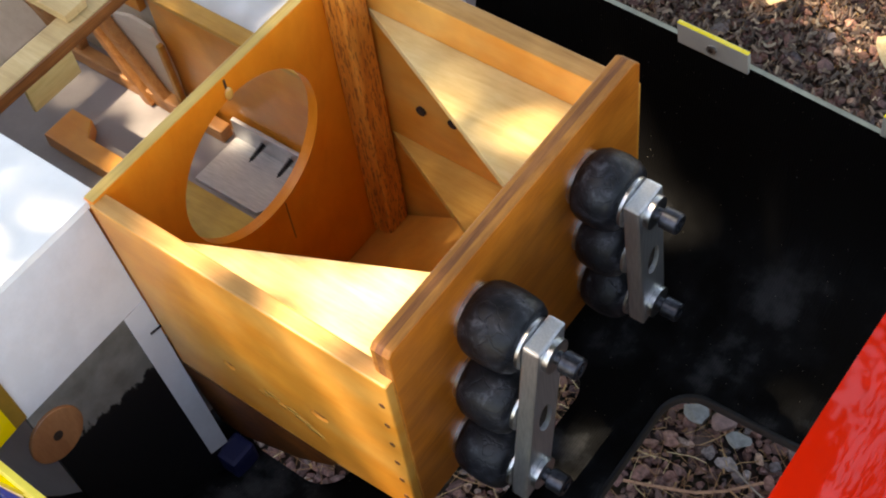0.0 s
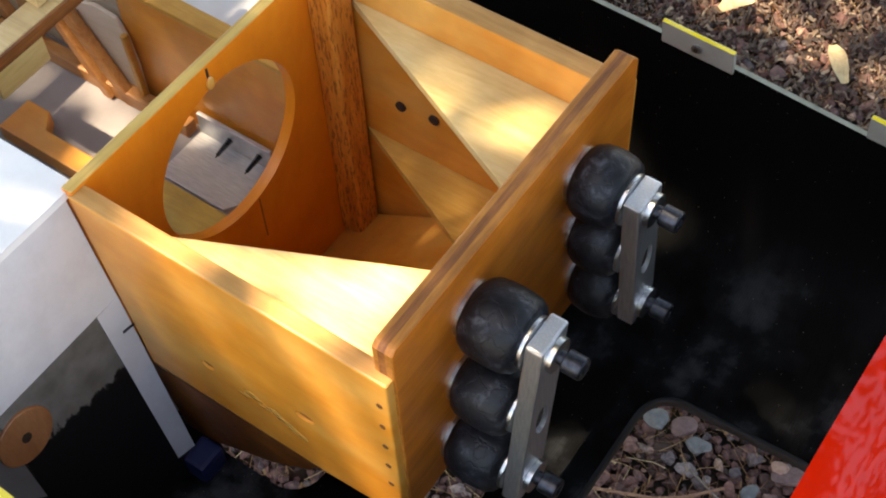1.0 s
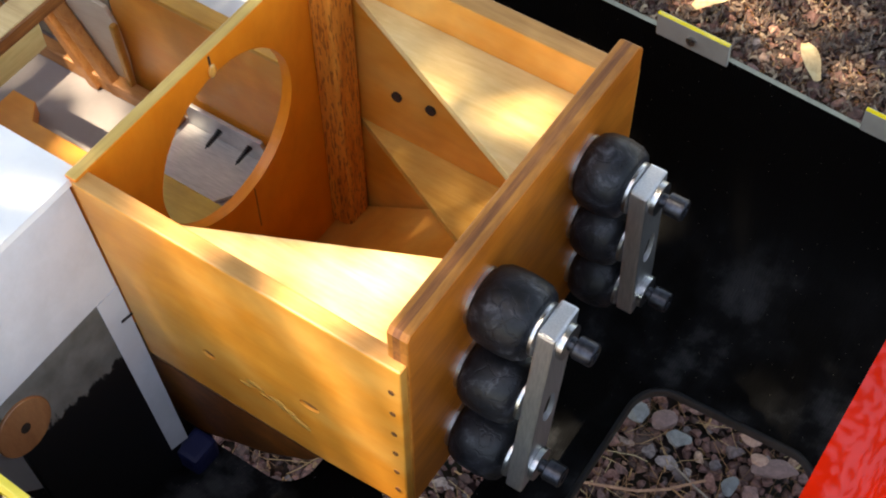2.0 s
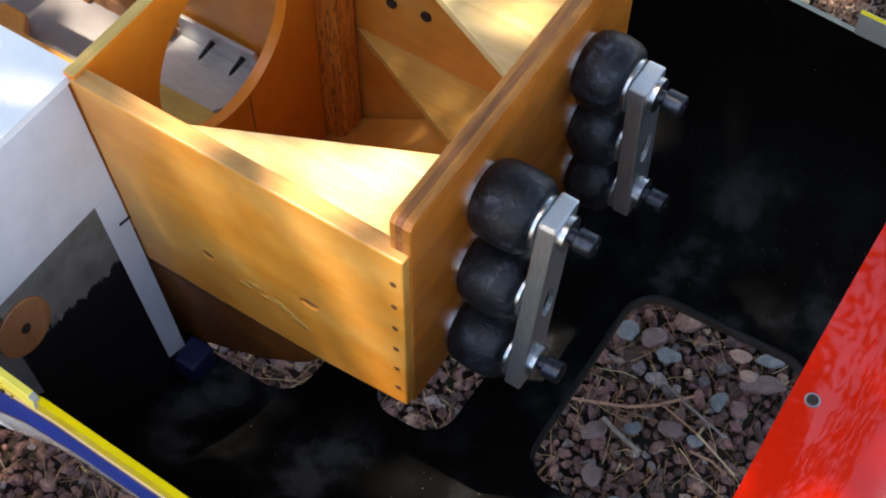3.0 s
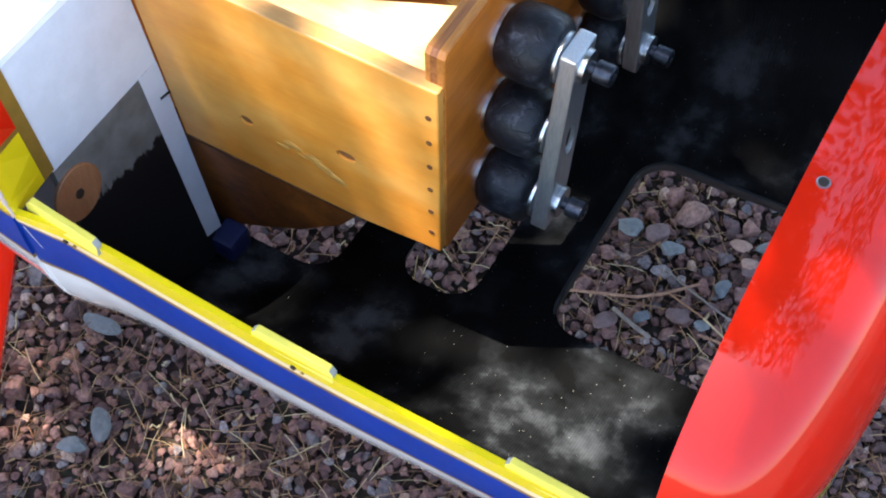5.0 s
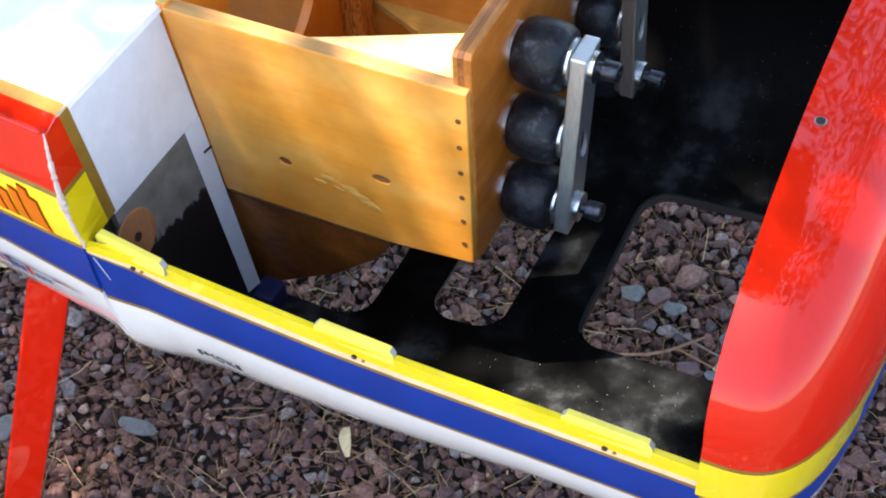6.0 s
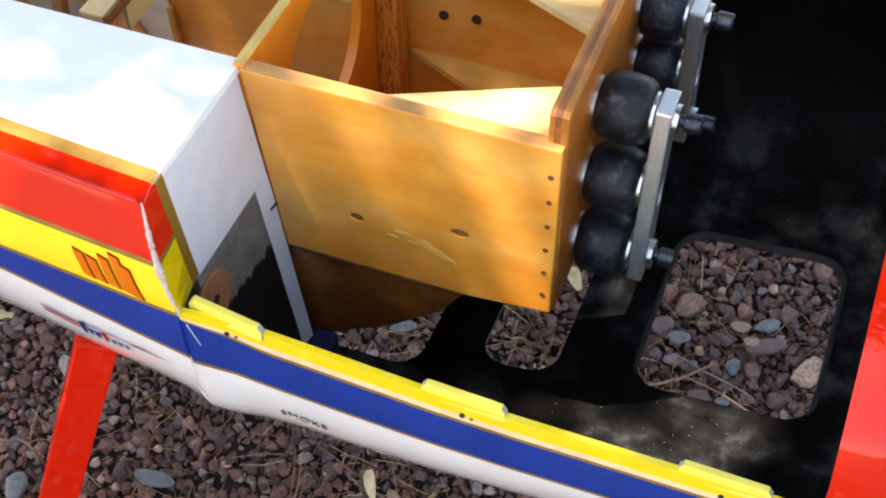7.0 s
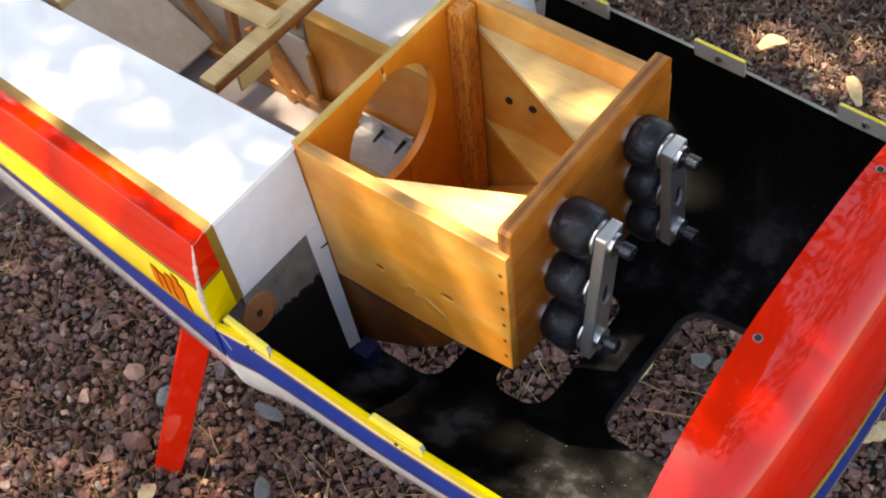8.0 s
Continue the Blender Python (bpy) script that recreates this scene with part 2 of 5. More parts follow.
def world_of(ob):
    m = ob.matrix_basis.copy()
    while ob.parent:
        ob = ob.parent
        m = ob.matrix_basis @ m
    return m


def part(name, bm, materials, parent=None, label="", smooth=False):
    """Links a bmesh given in world places as one mesh, under its parent if it has one."""
    me = bpy.data.meshes.new(name)
    bmesh.ops.recalc_face_normals(bm, faces=bm.faces)
    if smooth:
        for f in bm.faces:
            f.smooth = True
        for e in bm.edges:
            if len(e.link_faces) == 2 and e.calc_face_angle(0) > radians(38):
                e.smooth = False
    if parent:
        bm.transform(world_of(parent).inverted())
    bm.to_mesh(me)
    bm.free()
    for m in materials if isinstance(materials, (list, tuple)) else [materials]:
        me.materials.append(m)
    ob = new(name, me)
    if parent:
        ob.parent = parent
    return tagged(ob, label)


def bevel(bm, width, segments=2):
    bmesh.ops.bevel(bm, geom=[e for e in bm.edges], offset=width * D, segments=segments, profile=0.6, affect="EDGES", clamp_overlap=True)


def box(x0, x1, y0, y1, z0, z1, r=0.012, bm=None):
    b = bmesh.new()
    bmesh.ops.create_cube(b, size=1)
    for v in b.verts:
        v.co = V(x0 + (v.co.x + 0.5) * (x1 - x0), y0 + (v.co.y + 0.5) * (y1 - y0), z0 + (v.co.z + 0.5) * (z1 - z0))
    if r:
        bevel(b, r)
    return b if bm is None else join(bm, b)


def join(bm, other):
    tmp = bpy.data.meshes.new("tmp")
    other.to_mesh(tmp)
    other.free()
    bm.from_mesh(tmp)
    bpy.data.meshes.remove(tmp)
    return bm


def prism(points, direction, r=0.01):
    """A plate: an outline of plan points pushed along a plan direction."""
    b = bmesh.new()
    f = b.faces.new([b.verts.new(V(*p)) for p in points])
    ext = bmesh.ops.extrude_face_region(b, geom=[f])
    bmesh.ops.translate(b, verts=[g for g in ext["geom"] if isinstance(g, bmesh.types.BMVert)], vec=Vector(direction) * D)
    if r:
        bmesh.ops.bevel(b, geom=[e for e in b.edges if e.calc_face_angle(0) > radians(40)], offset=r * D, segments=2, profile=0.6, affect="EDGES", clamp_overlap=True)
    return b


def rod(a, b_, r0, r1=None, seg=16, bev=0.0):
    """A round bar between two plan points."""
    bm = bmesh.new()
    p, q = V(*a), V(*b_)
    axis = q - p
    bmesh.ops.create_cone(bm, cap_ends=True, segments=seg, radius1=r0 * D, radius2=(r0 if r1 is None else r1) * D, depth=axis.length)
    if bev:
        bmesh.ops.bevel(bm, geom=[e for e in bm.edges if e.calc_face_angle(0) > radians(50)], offset=bev * D, segments=2, profile=0.6, affect="EDGES")
    bm.transform(Matrix.Translation((p + q) / 2) @ axis.to_track_quat("Z", "Y").to_matrix().to_4x4())
    return bm


def lathe(center, axis, profile, seg=28):
    """Turns (along, radius) pairs round an axis; plan units."""
    bm = bmesh.new()
    rot = Vector(axis).to_track_quat("Z", "Y").to_matrix().to_4x4()
    rings = []
    for along, rad in profile:
        rings.append([bm.verts.new((rad * D * math.cos(2 * math.pi * k / seg), rad * D * math.sin(2 * math.pi * k / seg), along * D)) for k in range(seg)])
    for a, b in zip(rings, rings[1:]):
        for k in range(seg):
            bm.faces.new((a[k], a[(k + 1) % seg], b[(k + 1) % seg], b[k]))
    bm.faces.new(rings[0][::-1])
    bm.faces.new(rings[-1])
    bm.transform(Matrix.Translation(V(*center)) @ rot)
    return bm


def cut(ob, cutters):
    """Takes the cutters' volumes out of a mesh for good."""
    for c in cutters:
        md = ob.modifiers.new("cut", "BOOLEAN")
        md.operation, md.solver, md.object = "DIFFERENCE", "EXACT", c
    bpy.context.view_layer.update()
    dg = bpy.context.evaluated_depsgraph_get()
    me = bpy.data.meshes.new_from_object(ob.evaluated_get(dg))
    me.name = ob.data.name + "_cut"
    ob.modifiers.clear()
    ob.data = me
    for c in cutters:
        d = c.data
        bpy.data.objects.remove(c)
        bpy.data.meshes.remove(d)


def cutter(bm):
    me = bpy.data.meshes.new("cutter")
    bmesh.ops.recalc_face_normals(bm, faces=bm.faces)
    bm.to_mesh(me)
    bm.free()
    return new("cutter", me)


def bar(a, b_, w, h, r=0.015):
    """A square-edged stick between two plan points."""
    bm = bmesh.new()
    bmesh.ops.create_cube(bm, size=1)
    p, q = V(*a), V(*b_)
    axis = q - p
    bmesh.ops.scale(bm, verts=bm.verts, vec=(w * D, h * D, axis.length))
    if r:
        bevel(bm, r)
    z = axis.normalized()
    x = Vector((0, 0, 1)).cross(z)
    x = Vector((1, 0, 0)) if x.length < 1e-3 else x.normalized()
    y = z.cross(x)
    bm.transform(Matrix.Translation((p + q) / 2) @ Matrix((x, y, z)).transposed().to_4x4())
    return bm


# ---- ground ----
def ground():
    bm = bmesh.new()
    bmesh.ops.create_grid(bm, x_segments=60, y_segments=60, size=1.0)
    for v in bm.verts:
        far = max(abs(v.co.x), abs(v.co.y))
        k = 3.0 + 400.0 * max(0.0, far - 0.8) ** 2 / 0.04 if far > 0.8 else 3.0
        v.co = Vector((v.co.x * k, v.co.y * k, 0))
        if far < 0.8:
            v.co.z = 0.012 * noise.noise(v.co * 2.5)
    return tagged(part("ground", bm, SOIL, None, "brown gravelly garden soil under the stones", smooth=True), category="ground", kind="structure")


GROUND = ground()
CENTRE_Y = 1.01

# ---- the engine box ----
engine_box = empty("engine_box", V(-0.95, 1.0, -2.2), "open amber plywood engine box with round cutout, bolted to fuselage", "engine box")
SIDE_T = 0.1


WORN_TOP = wood("worn_panel_top", (0.44, 0.19, 0.045), (0.60, 0.29, 0.08), (0.69, 0.38, 0.14), (5, 90, 90), 0.5, stain=0.6, coat=0.0)
FORMER_TOP = wood("pale_ply_layers", (0.38, 0.19, 0.04), (0.66, 0.42, 0.11), (0.74, 0.52, 0.18), (90, 3, 90), 0.45, stain=0.3, coat=0.0)


def top_faces(ob):
    for poly in ob.data.polygons:
        if poly.normal.z > 0.5 and poly.center.z > 0.2:
            poly.material_index = 1


def engine_box_parts():
    side = prism([(-1.885, 0, 0), (0.0, 0, 0), (0.0, 0, -1.33), (-0.5, 0, -1.385), (-1.725, 0, -1.39)], (0, SIDE_T, 0), 0.012)
    near = part("side_panel", side, [PLY, WORN_TOP], engine_box, "amber varnished plywood side panel with worn top edge")
    top_faces(near)
    bores = []
    for x, z, w in ((-1.226, -0.958, 0.045), (-0.571, -0.849, 0.062)):
        c = rod((x, -0.2, z), (x, 0.3, z), 0.042, seg=18)
        bmesh.ops.scale(c, verts=c.verts, vec=(w / 0.042, 1, 0.85), space=Matrix.Translation(-V(x, 0, z)))
        bores.append(cutter(c))
    cut(near, bores)
    for x, z in ((-1.226, -0.958), (-0.571, -0.849)):
        part("bore_end", rod((x, 0.016, z), (x, 0.09, z), 0.075, seg=16), BORE, near, "brown end of a drilled hole")
    far_side = part("side_panel", prism([(-1.9, 1.985, 0), (0.0, 1.985, 0), (0.0, 1.985, -1.35), (-0.5, 1.985, -1.4), (-1.84, 1.985, -2.4)], (0, 0.13, 0), 0.012), [PLY, WORN_TOP], engine_box, "amber varnished plywood side panel")
    top_faces(far_side)
    # lower triangle in a darker, blotchier colour than the panel above
    part("lower_side", prism([(-1.85, 0.02, -1.3), (-0.45, 0.02, -1.3), (-0.58, 0.032, -1.46), (-0.70, 0.046, -1.65), (-1.04, 0.071, -1.98), (-1.60, 0.0995, -2.36), (-1.80, 0.0995, -2.36)], (0, 0.06, 0), 0.008), PLY_BLOTCHY, engine_box, "blotchy darker lower plywood triangle")
    part("seam", bar((-1.71, 0.004, -1.40), (-0.56, 0.012, -1.40), 0.014, 0.022, 0.003), RUST, engine_box, "dark reddish-brown line along the joint")
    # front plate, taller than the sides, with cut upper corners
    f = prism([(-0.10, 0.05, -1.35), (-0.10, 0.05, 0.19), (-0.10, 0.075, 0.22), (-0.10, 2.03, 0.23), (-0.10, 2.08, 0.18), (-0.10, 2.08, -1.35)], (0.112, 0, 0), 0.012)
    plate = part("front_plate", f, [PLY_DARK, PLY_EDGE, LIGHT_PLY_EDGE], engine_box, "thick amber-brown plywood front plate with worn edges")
    bm = bmesh.new()
    bm.from_mesh(plate.data)
    seams = (-0.068, -0.03)
    origin = world_of(engine_box).translation.x
    for x in seams:
        bmesh.ops.bisect_plane(bm, geom=bm.verts[:] + bm.edges[:] + bm.faces[:], plane_co=(x * D - origin, 0, 0), plane_no=(1, 0, 0), dist=1e-7)
    for f in bm.faces:
        if f.normal.z > 0.5 or abs(f.normal.y) > 0.5:
            x = (f.calc_center_median().x + origin) / D
            f.material_index = 1 if seams[0] < x < seams[1] else 2
    bm.to_mesh(plate.data)
    bm.free()
    cut(plate, [cutter(rod((-0.05, 0.27, 0.3), (-0.05, 0.27, 0.1), 0.03, seg=12))])
    rear = part("rear_former", prism([(-1.93, 0.012, 0.02), (-1.93, 2.04, 0.02), (-1.93, 2.04, -2.4), (-1.93, 0.25, -2.4), (-1.93, 0.12, -1.35), (-1.93, 0.012, -1.25)], (0.07, 0, 0), 0.01), [PLY_CROSS, FORMER_TOP], engine_box, "amber plywood former with a big round hole")
    top_faces(rear)
    cut(rear, [cutter(rod((-2.2, 1.02, -0.69), (-1.5, 1.02, -0.69), 0.545, seg=72))])
    part("edge_layer", box(-0.055, -0.012, 2.078, 2.105, -1.3, 0.03, 0.006), PLY_DARK, engine_box, "amber layer standing proud of the plate")
    part("corner_post", box(-1.86, -1.69, 1.775, 1.96, -2.25, -0.01, 0.02), MAHOGANY, engine_box, "reddish mahogany corner post")
    for z in (-0.25, -1.33):
        part("gusset", prism([(-1.7, SIDE_T, z), (-0.105, SIDE_T, z), (-0.105, 0.83, z)], (0, 0, -0.06), 0.006), GUSSET if z > -1 else LOWER_GUSSET, engine_box, "pale triangular corner gusset" if z > -1 else "amber triangular corner gusset")
        part("gusset", prism([(-1.72, 1.985, z), (-0.105, 1.985, z), (-0.105, 1.26, z)], (0, 0, -0.06), 0.006), GUSSET if z > -1 else LOWER_GUSSET, engine_box, "pale triangular corner gusset" if z > -1 else "amber triangular corner gusset")
    fl = prism([(-1.86, 0.24, -2.3), (-1.86, 1.96, -2.3), (-0.5, 1.96, -1.42), (-0.5, 0.13, -1.42)], (0, 0, -0.06), 0.006)
    part("floor_plate", fl, PLY, engine_box)
    # nails up the front edge of the near side
    for k in range(6):
        z = -0.206 - 0.194 * k
        part("nail", rod((-0.054, 0.02, z), (-0.054, -0.003, z), 0.017, seg=12), RUST, engine_box, "rusty nail head")
    for x, z in ((-1.43, -0.97), (-1.19, -0.94)):
        part("bolt_hole", rod((x, 1.97, z), (x, 1.99, z), 0.035, seg=14), HOLE, engine_box, "dark drilled hole")
    part("crack", box(-1.862, -1.856, 0.98, 0.992, -0.12, 0.0, 0.0), HOLE, engine_box, "dark crack in the former")
    part("crack", box(-1.862, -1.857, 1.125, 1.132, -1.6, -1.24, 0.0), BORE, engine_box, "thin crack under the round hole")
    blob = bmesh.new()
    bmesh.ops.create_icosphere(blob, subdivisions=2, radius=0.03 * D)
    bmesh.ops.scale(blob, verts=blob.verts, vec=(0.5, 1.0, 1.6))
    blob.transform(Matrix.Translation(V(-1.855, 0.99, -0.11)))
    part("glue_blob", blob, GLUE, engine_box, "dried clear glue blob", smooth=True)
    glue()
    part("pin", rod((-1.765, -0.075, -1.02), (-1.765, 0.02, -1.04), 0.009, seg=8), BOLT, engine_box)


GLUE = paint("dried_glue", (0.80, 0.40, 0.09), 0.05, 0.12, 1.0)
RUST = wood("rusty_nail", (0.05, 0.016, 0.005), (0.12, 0.04, 0.011), (0.20, 0.08, 0.02), (60, 60, 60), 0.7, coat=0.0)
# brown wood, darkened to carry the shade inside the drilled holes
BORE = wood("shaded_bore_wood", (0.12, 0.042, 0.010), (0.24, 0.085, 0.02), (0.36, 0.15, 0.04), (20, 20, 20), 0.7, coat=0.0)


def glue():
    """Flat dried drops run together into a short streak."""
    rng = random.Random(4)
    for k in range(7):
        x, z = -0.98 + 0.055 * k + rng.uniform(-0.02, 0.02), -1.0 - 0.012 * k + rng.uniform(-0.04, 0.03)
        b = bmesh.new()
        bmesh.ops.create_icosphere(b, subdivisions=3, radius=1)
        for v in b.verts:
            v.co += v.co * 0.35 * noise.noise(v.co * 1.7 + Vector((k, 0, 0)))
        bmesh.ops.scale(b, verts=b.verts, vec=(rng.uniform(0.03, 0.07) * D, 0.0025 * D, rng.uniform(0.012, 0.028) * D))
        b.transform(Matrix.Translation(V(x, 0.0, z)) @ Matrix.Rotation(rng.uniform(0, 0.6), 4, "Y"))
        part("glue_drop", b, GLUE, engine_box, "dried clear glue drop", smooth=True)


engine_box_parts()


# ---- vibration mounts on the front plate ----
def mount(y_top, z_top, y_low, z_low, reach=0.0):
    thing = empty("engine_mount", V(0.02, (y_top + y_low) / 2, (z_top + z_low) / 2), "aluminium bar on three black rubber isolators, bolted to plywood plate", "engine mount", "engine mounts")
    at = lambda k: (y_top + (y_low - y_top) * k, z_top + (z_low - z_top) * k)  # noqa: E731
    for k in (0.0, 0.5, 1.0):
        y, z = at(k)
        prof = [(h + (reach / 2 if h > 0 else -reach / 2), r) for h, r in ((-0.155, 0.11), (-0.152, 0.145), (-0.135, 0.175), (-0.10, 0.194), (-0.05, 0.201), (0.0, 0.203), (0.05, 0.201), (0.10, 0.194), (0.135, 0.175), (0.152, 0.145), (0.155, 0.11))]
        ball = part("rubber_isolator", lathe((0.185 + reach / 2, y, z), (1, 0, 0), prof, 36), RUBBER, thing, "cracked black rubber isolator", smooth=True)
        part("washer", lathe((0.02, y, z), (1, 0, 0), [(-0.012, 0.125), (-0.01, 0.15), (0.01, 0.15), (0.018, 0.125)], 28), STEEL, ball, "zinc washer", smooth=True)
        part("washer", lathe((reach + 0.345, y, z), (1, 0, 0), [(-0.02, 0.115), (-0.012, 0.135), (0.01, 0.135), (0.014, 0.11)], 28), STEEL, ball, "zinc washer", smooth=True)
    (ya, za), (yb, zb) = at(-0.11), at(1.13)
    w = 0.11
    b = prism([(reach + 0.36, ya - w, za), (reach + 0.36, ya + w, za), (reach + 0.36, yb + w, zb), (reach + 0.36, yb - w, zb)], (0.095, 0, 0), 0.014)
    plate = part("mount_bar", b, ALU, thing, "brushed aluminium bar with a slot")
    ym, zm = at(0.52)
    slot = rod((0.3, ym + 0.005, zm), (0.5, ym + 0.005, zm), 0.056, seg=24)
    bmesh.ops.scale(slot, verts=slot.verts, vec=(1, 0.95, 2.0), space=Matrix.Translation(-V(0.4, ym, zm)))
    cut(plate, [cutter(slot)])
    part("slot_floor", rod((reach + 0.362, ym, zm), (reach + 0.43, ym, zm), 0.1, seg=16), HOLE, plate, "dark back of the slot")
    for k in (0.0, 1.0):
        y, z = at(k)
        y += 0.005
        part("lock_washer", lathe((reach + 0.47, y, z), (1, 0, 0), [(-0.016, 0.07), (-0.014, 0.09), (0.014, 0.09), (0.016, 0.07)], 24), STEEL, thing, smooth=True)
        part("cap_screw", lathe((reach + 0.485, y, z), (1, 0, 0), [(0, 0.036), (0.03, 0.036), (0.03, 0.052), (0.036, 0.057), (0.12, 0.057), (0.128, 0.050), (0.128, 0.030), (0.08, 0.028)], 24), BOLT, thing, "dark socket-head cap screw", smooth=True)


mount(0.62, -0.155, 0.465, -1.10)
mount(1.555, -0.16, 1.63, -1.055, -0.045)

# ---- lower cowl: striped tub with black inside, red nose ----
def smooth_between(x, rows):
    for (x0, v0), (x1, v1) in zip(rows, rows[1:]):
        if x <= x1:
            k = max(0.0, min(1.0, (x - x0) / (x1 - x0)))
            return v0 + (v1 - v0) * k
    return rows[-1][1]


RIM_Z, POW = -0.58, 3.05
HALF = [(-9.0, 1.65), (-4.6, 2.06), (-1.75, 2.28), (0.0, 2.28), (1.2, 2.29), (1.7, 2.24)]
DEPTH = [(-9.0, 1.1), (-4.6, 1.6), (-3.0, 1.79), (-1.74, 1.92), (-1.715, 1.98), (-0.9, 1.98), (-0.3, 1.92), (0.1, 1.87), (0.75, 1.78), (1.7, 1.70)]

ROUND = [(-9.0, 2.5), (-3.0, 2.5), (-1.74, 2.7), (-1.715, 2.85), (0.8, 2.85), (1.7, POW)]


def under(x, k, inset=0.0):
    """A point of the underside at a share k (0 near rim, 1 far rim) of its arc."""
    a, b = smooth_between(x, HALF) - inset, smooth_between(x, DEPTH) - inset
    t = math.pi * k
    c, s = math.cos(t), math.sin(t)
    n = smooth_between(x, ROUND)
    r = (abs(c) ** n + abs(s) ** n) ** (-1 / n)
    return CENTRE_Y - a * r * c, RIM_Z + 0.03 * c - b * r * s


NEAR_HALF = [(-1.72, 2.275), (-1.45, 2.205), (-1.2, 2.18), (-0.3, 2.19), (0.16, 2.185), (1.0, 2.16), (1.75, 2.15)]
NEAR_RIM = [(-1.72, -0.60), (-1.45, -0.655), (-1.2, -0.70), (-0.3, -0.745), (0.16, -0.765), (1.0, -0.80), (1.75, -0.815)]


def cowl_row(x, inset=0.0):
    """A section of the lower cowl, which is a little narrower than the fuselage."""
    slim = (smooth_between(x, NEAR_HALF) - inset) / (smooth_between(x, HALF) - inset)
    return [(x, CENTRE_Y + (y - CENTRE_Y) * slim, z) for y, z in (under(x, k, inset) for k in share())]


def squeeze(x):
    """How much the walls of the cowl are lowered, and the height that stays put."""
    floor_z = RIM_Z - smooth_between(x, DEPTH)
    return (smooth_between(x, NEAR_RIM) - floor_z) / (RIM_Z + 0.03 - floor_z), floor_z


def sag(bm):
    for v in bm.verts:
        x, y, z = v.co.x / D, v.co.y / D, (v.co.z - BASE) / D
        u = min(1.0, abs(CENTRE_Y - y) / 1.7)
        s, floor_z = squeeze(x)
        s = 1 + (s - 1) * u * u * (3 - 2 * u)
        # the stripes climb a little where the cowl meets the fuselage
        e = min(1.0, max(0.0, (-1.2 - x) / 0.52)) ** 1.3
        lift = 0.15 * e * u * (min(1.0, max(0.0, (-0.56 - z) / 0.22)) if z > -0.8 else max(0.0, 1 - (-0.8 - z) / 0.7))
        v.co.z = BASE + D * (floor_z + (z - floor_z) * s + lift)


def sheet(bm, rows, flip=False):
    vs = [[bm.verts.new(V(*p)) for p in row] for row in rows]
    fs = []
    for a, b in zip(vs, vs[1:]):
        for k in range(len(a) - 1):
            q = (a[k], a[k + 1], b[k + 1], b[k])
            fs.append(bm.faces.new(q[::-1] if flip else q))
    return vs, fs


def band(bm, levels, slope=0.0, x0=0.0):
    for z in levels:
        bmesh.ops.bisect_plane(bm, geom=bm.verts[:] + bm.edges[:] + bm.faces[:], plane_co=V(x0, 0, z), plane_no=(slope, 0, 1), dist=1e-6)


def side_colour(z):
    """0 yellow 1 cream 2 gold 3 blue 4 white"""
    return 0 if z > -0.67 else 1 if z > -0.72 else 2 if z > -0.75 else 3 if z > -1.085 else 2 if z > -1.115 else 4


def share(n=48):
    return [k / n for k in range(n + 1)]


def tub():
    xs = [-1.72 + 3.45 * k / 40 for k in range(41)]
    bm = bmesh.new()
    vo, _ = sheet(bm, [cowl_row(x) for x in xs])
    vi, _ = sheet(bm, [cowl_row(x, 0.035) for x in xs], True)
    for k in range(len(xs) - 1):
        for e in (0, -1):
            bm.faces.new((vo[k][e], vo[k + 1][e], vi[k + 1][e], vi[k][e]))
    for e in (0, -1):
        for k in range(48):
            bm.faces.new((vo[e][k], vo[e][k + 1], vi[e][k + 1], vi[e][k]))
    band(bm, (-0.67, -0.72, -0.75, -1.085, -1.115))
    bm.normal_update()
    mid = V(0, CENTRE_Y, RIM_Z + 0.0)
    bmesh.ops.recalc_face_normals(bm, faces=bm.faces)
    for f in bm.faces:
        c = f.calc_center_median()
        out = (Vector((0, c.y, c.z)) - Vector((0, mid.y, mid.z))).dot(Vector((0, f.normal.y, f.normal.z)))
        if abs(f.normal.z) > 0.97 and c.z > V(0, 0, RIM_Z - 0.06).z:
            f.material_index = 0 if c.y < CENTRE_Y * D else 7
        elif out > 0:
            f.material_index = side_colour((c.z - BASE) / D)
            if c.y > CENTRE_Y * D and f.material_index == 0:
                f.material_index = 7
        else:
            f.material_index = 5
    sag(bm)
    ob = part("tub", bm, [YELLOW, CREAM, GOLD, BLUE, WHITE, BLACK, LIP, FAR_EDGE], lower_cowl, "glossy tub with yellow, blue and white stripes, black inside", smooth=True)
    cut(ob, [round_cutter(0.475, 1.635, 0.425, 1.87, 0.2), round_cutter(-0.565, -0.04, 0.35, 1.69, 0.19), round_cutter(-1.70, -0.945, 0.115, 1.97, 0.2)])
    for poly in ob.data.polygons:
        if poly.material_index == 0 and poly.center.z < 0.05:
            poly.material_index = 6
    return ob


def round_cutter(x0, x1, y0, y1, r):
    pts = []
    for cx, cy, a0 in ((x1 - r, y1 - r, 0), (x0 + r, y1 - r, 90), (x0 + r, y0 + r, 180), (x1 - r, y0 + r, 270)):
        for k in range(9):
            a = radians(a0 + 90 * k / 8)
            pts.append((cx + r * math.cos(a), cy + r * math.sin(a), -3.4))
    return cutter(prism(pts, (0, 0, 1.75), 0))


NOSE_X, NOSE_L, NOSE_TOP = 1.71, 0.67, 0.90


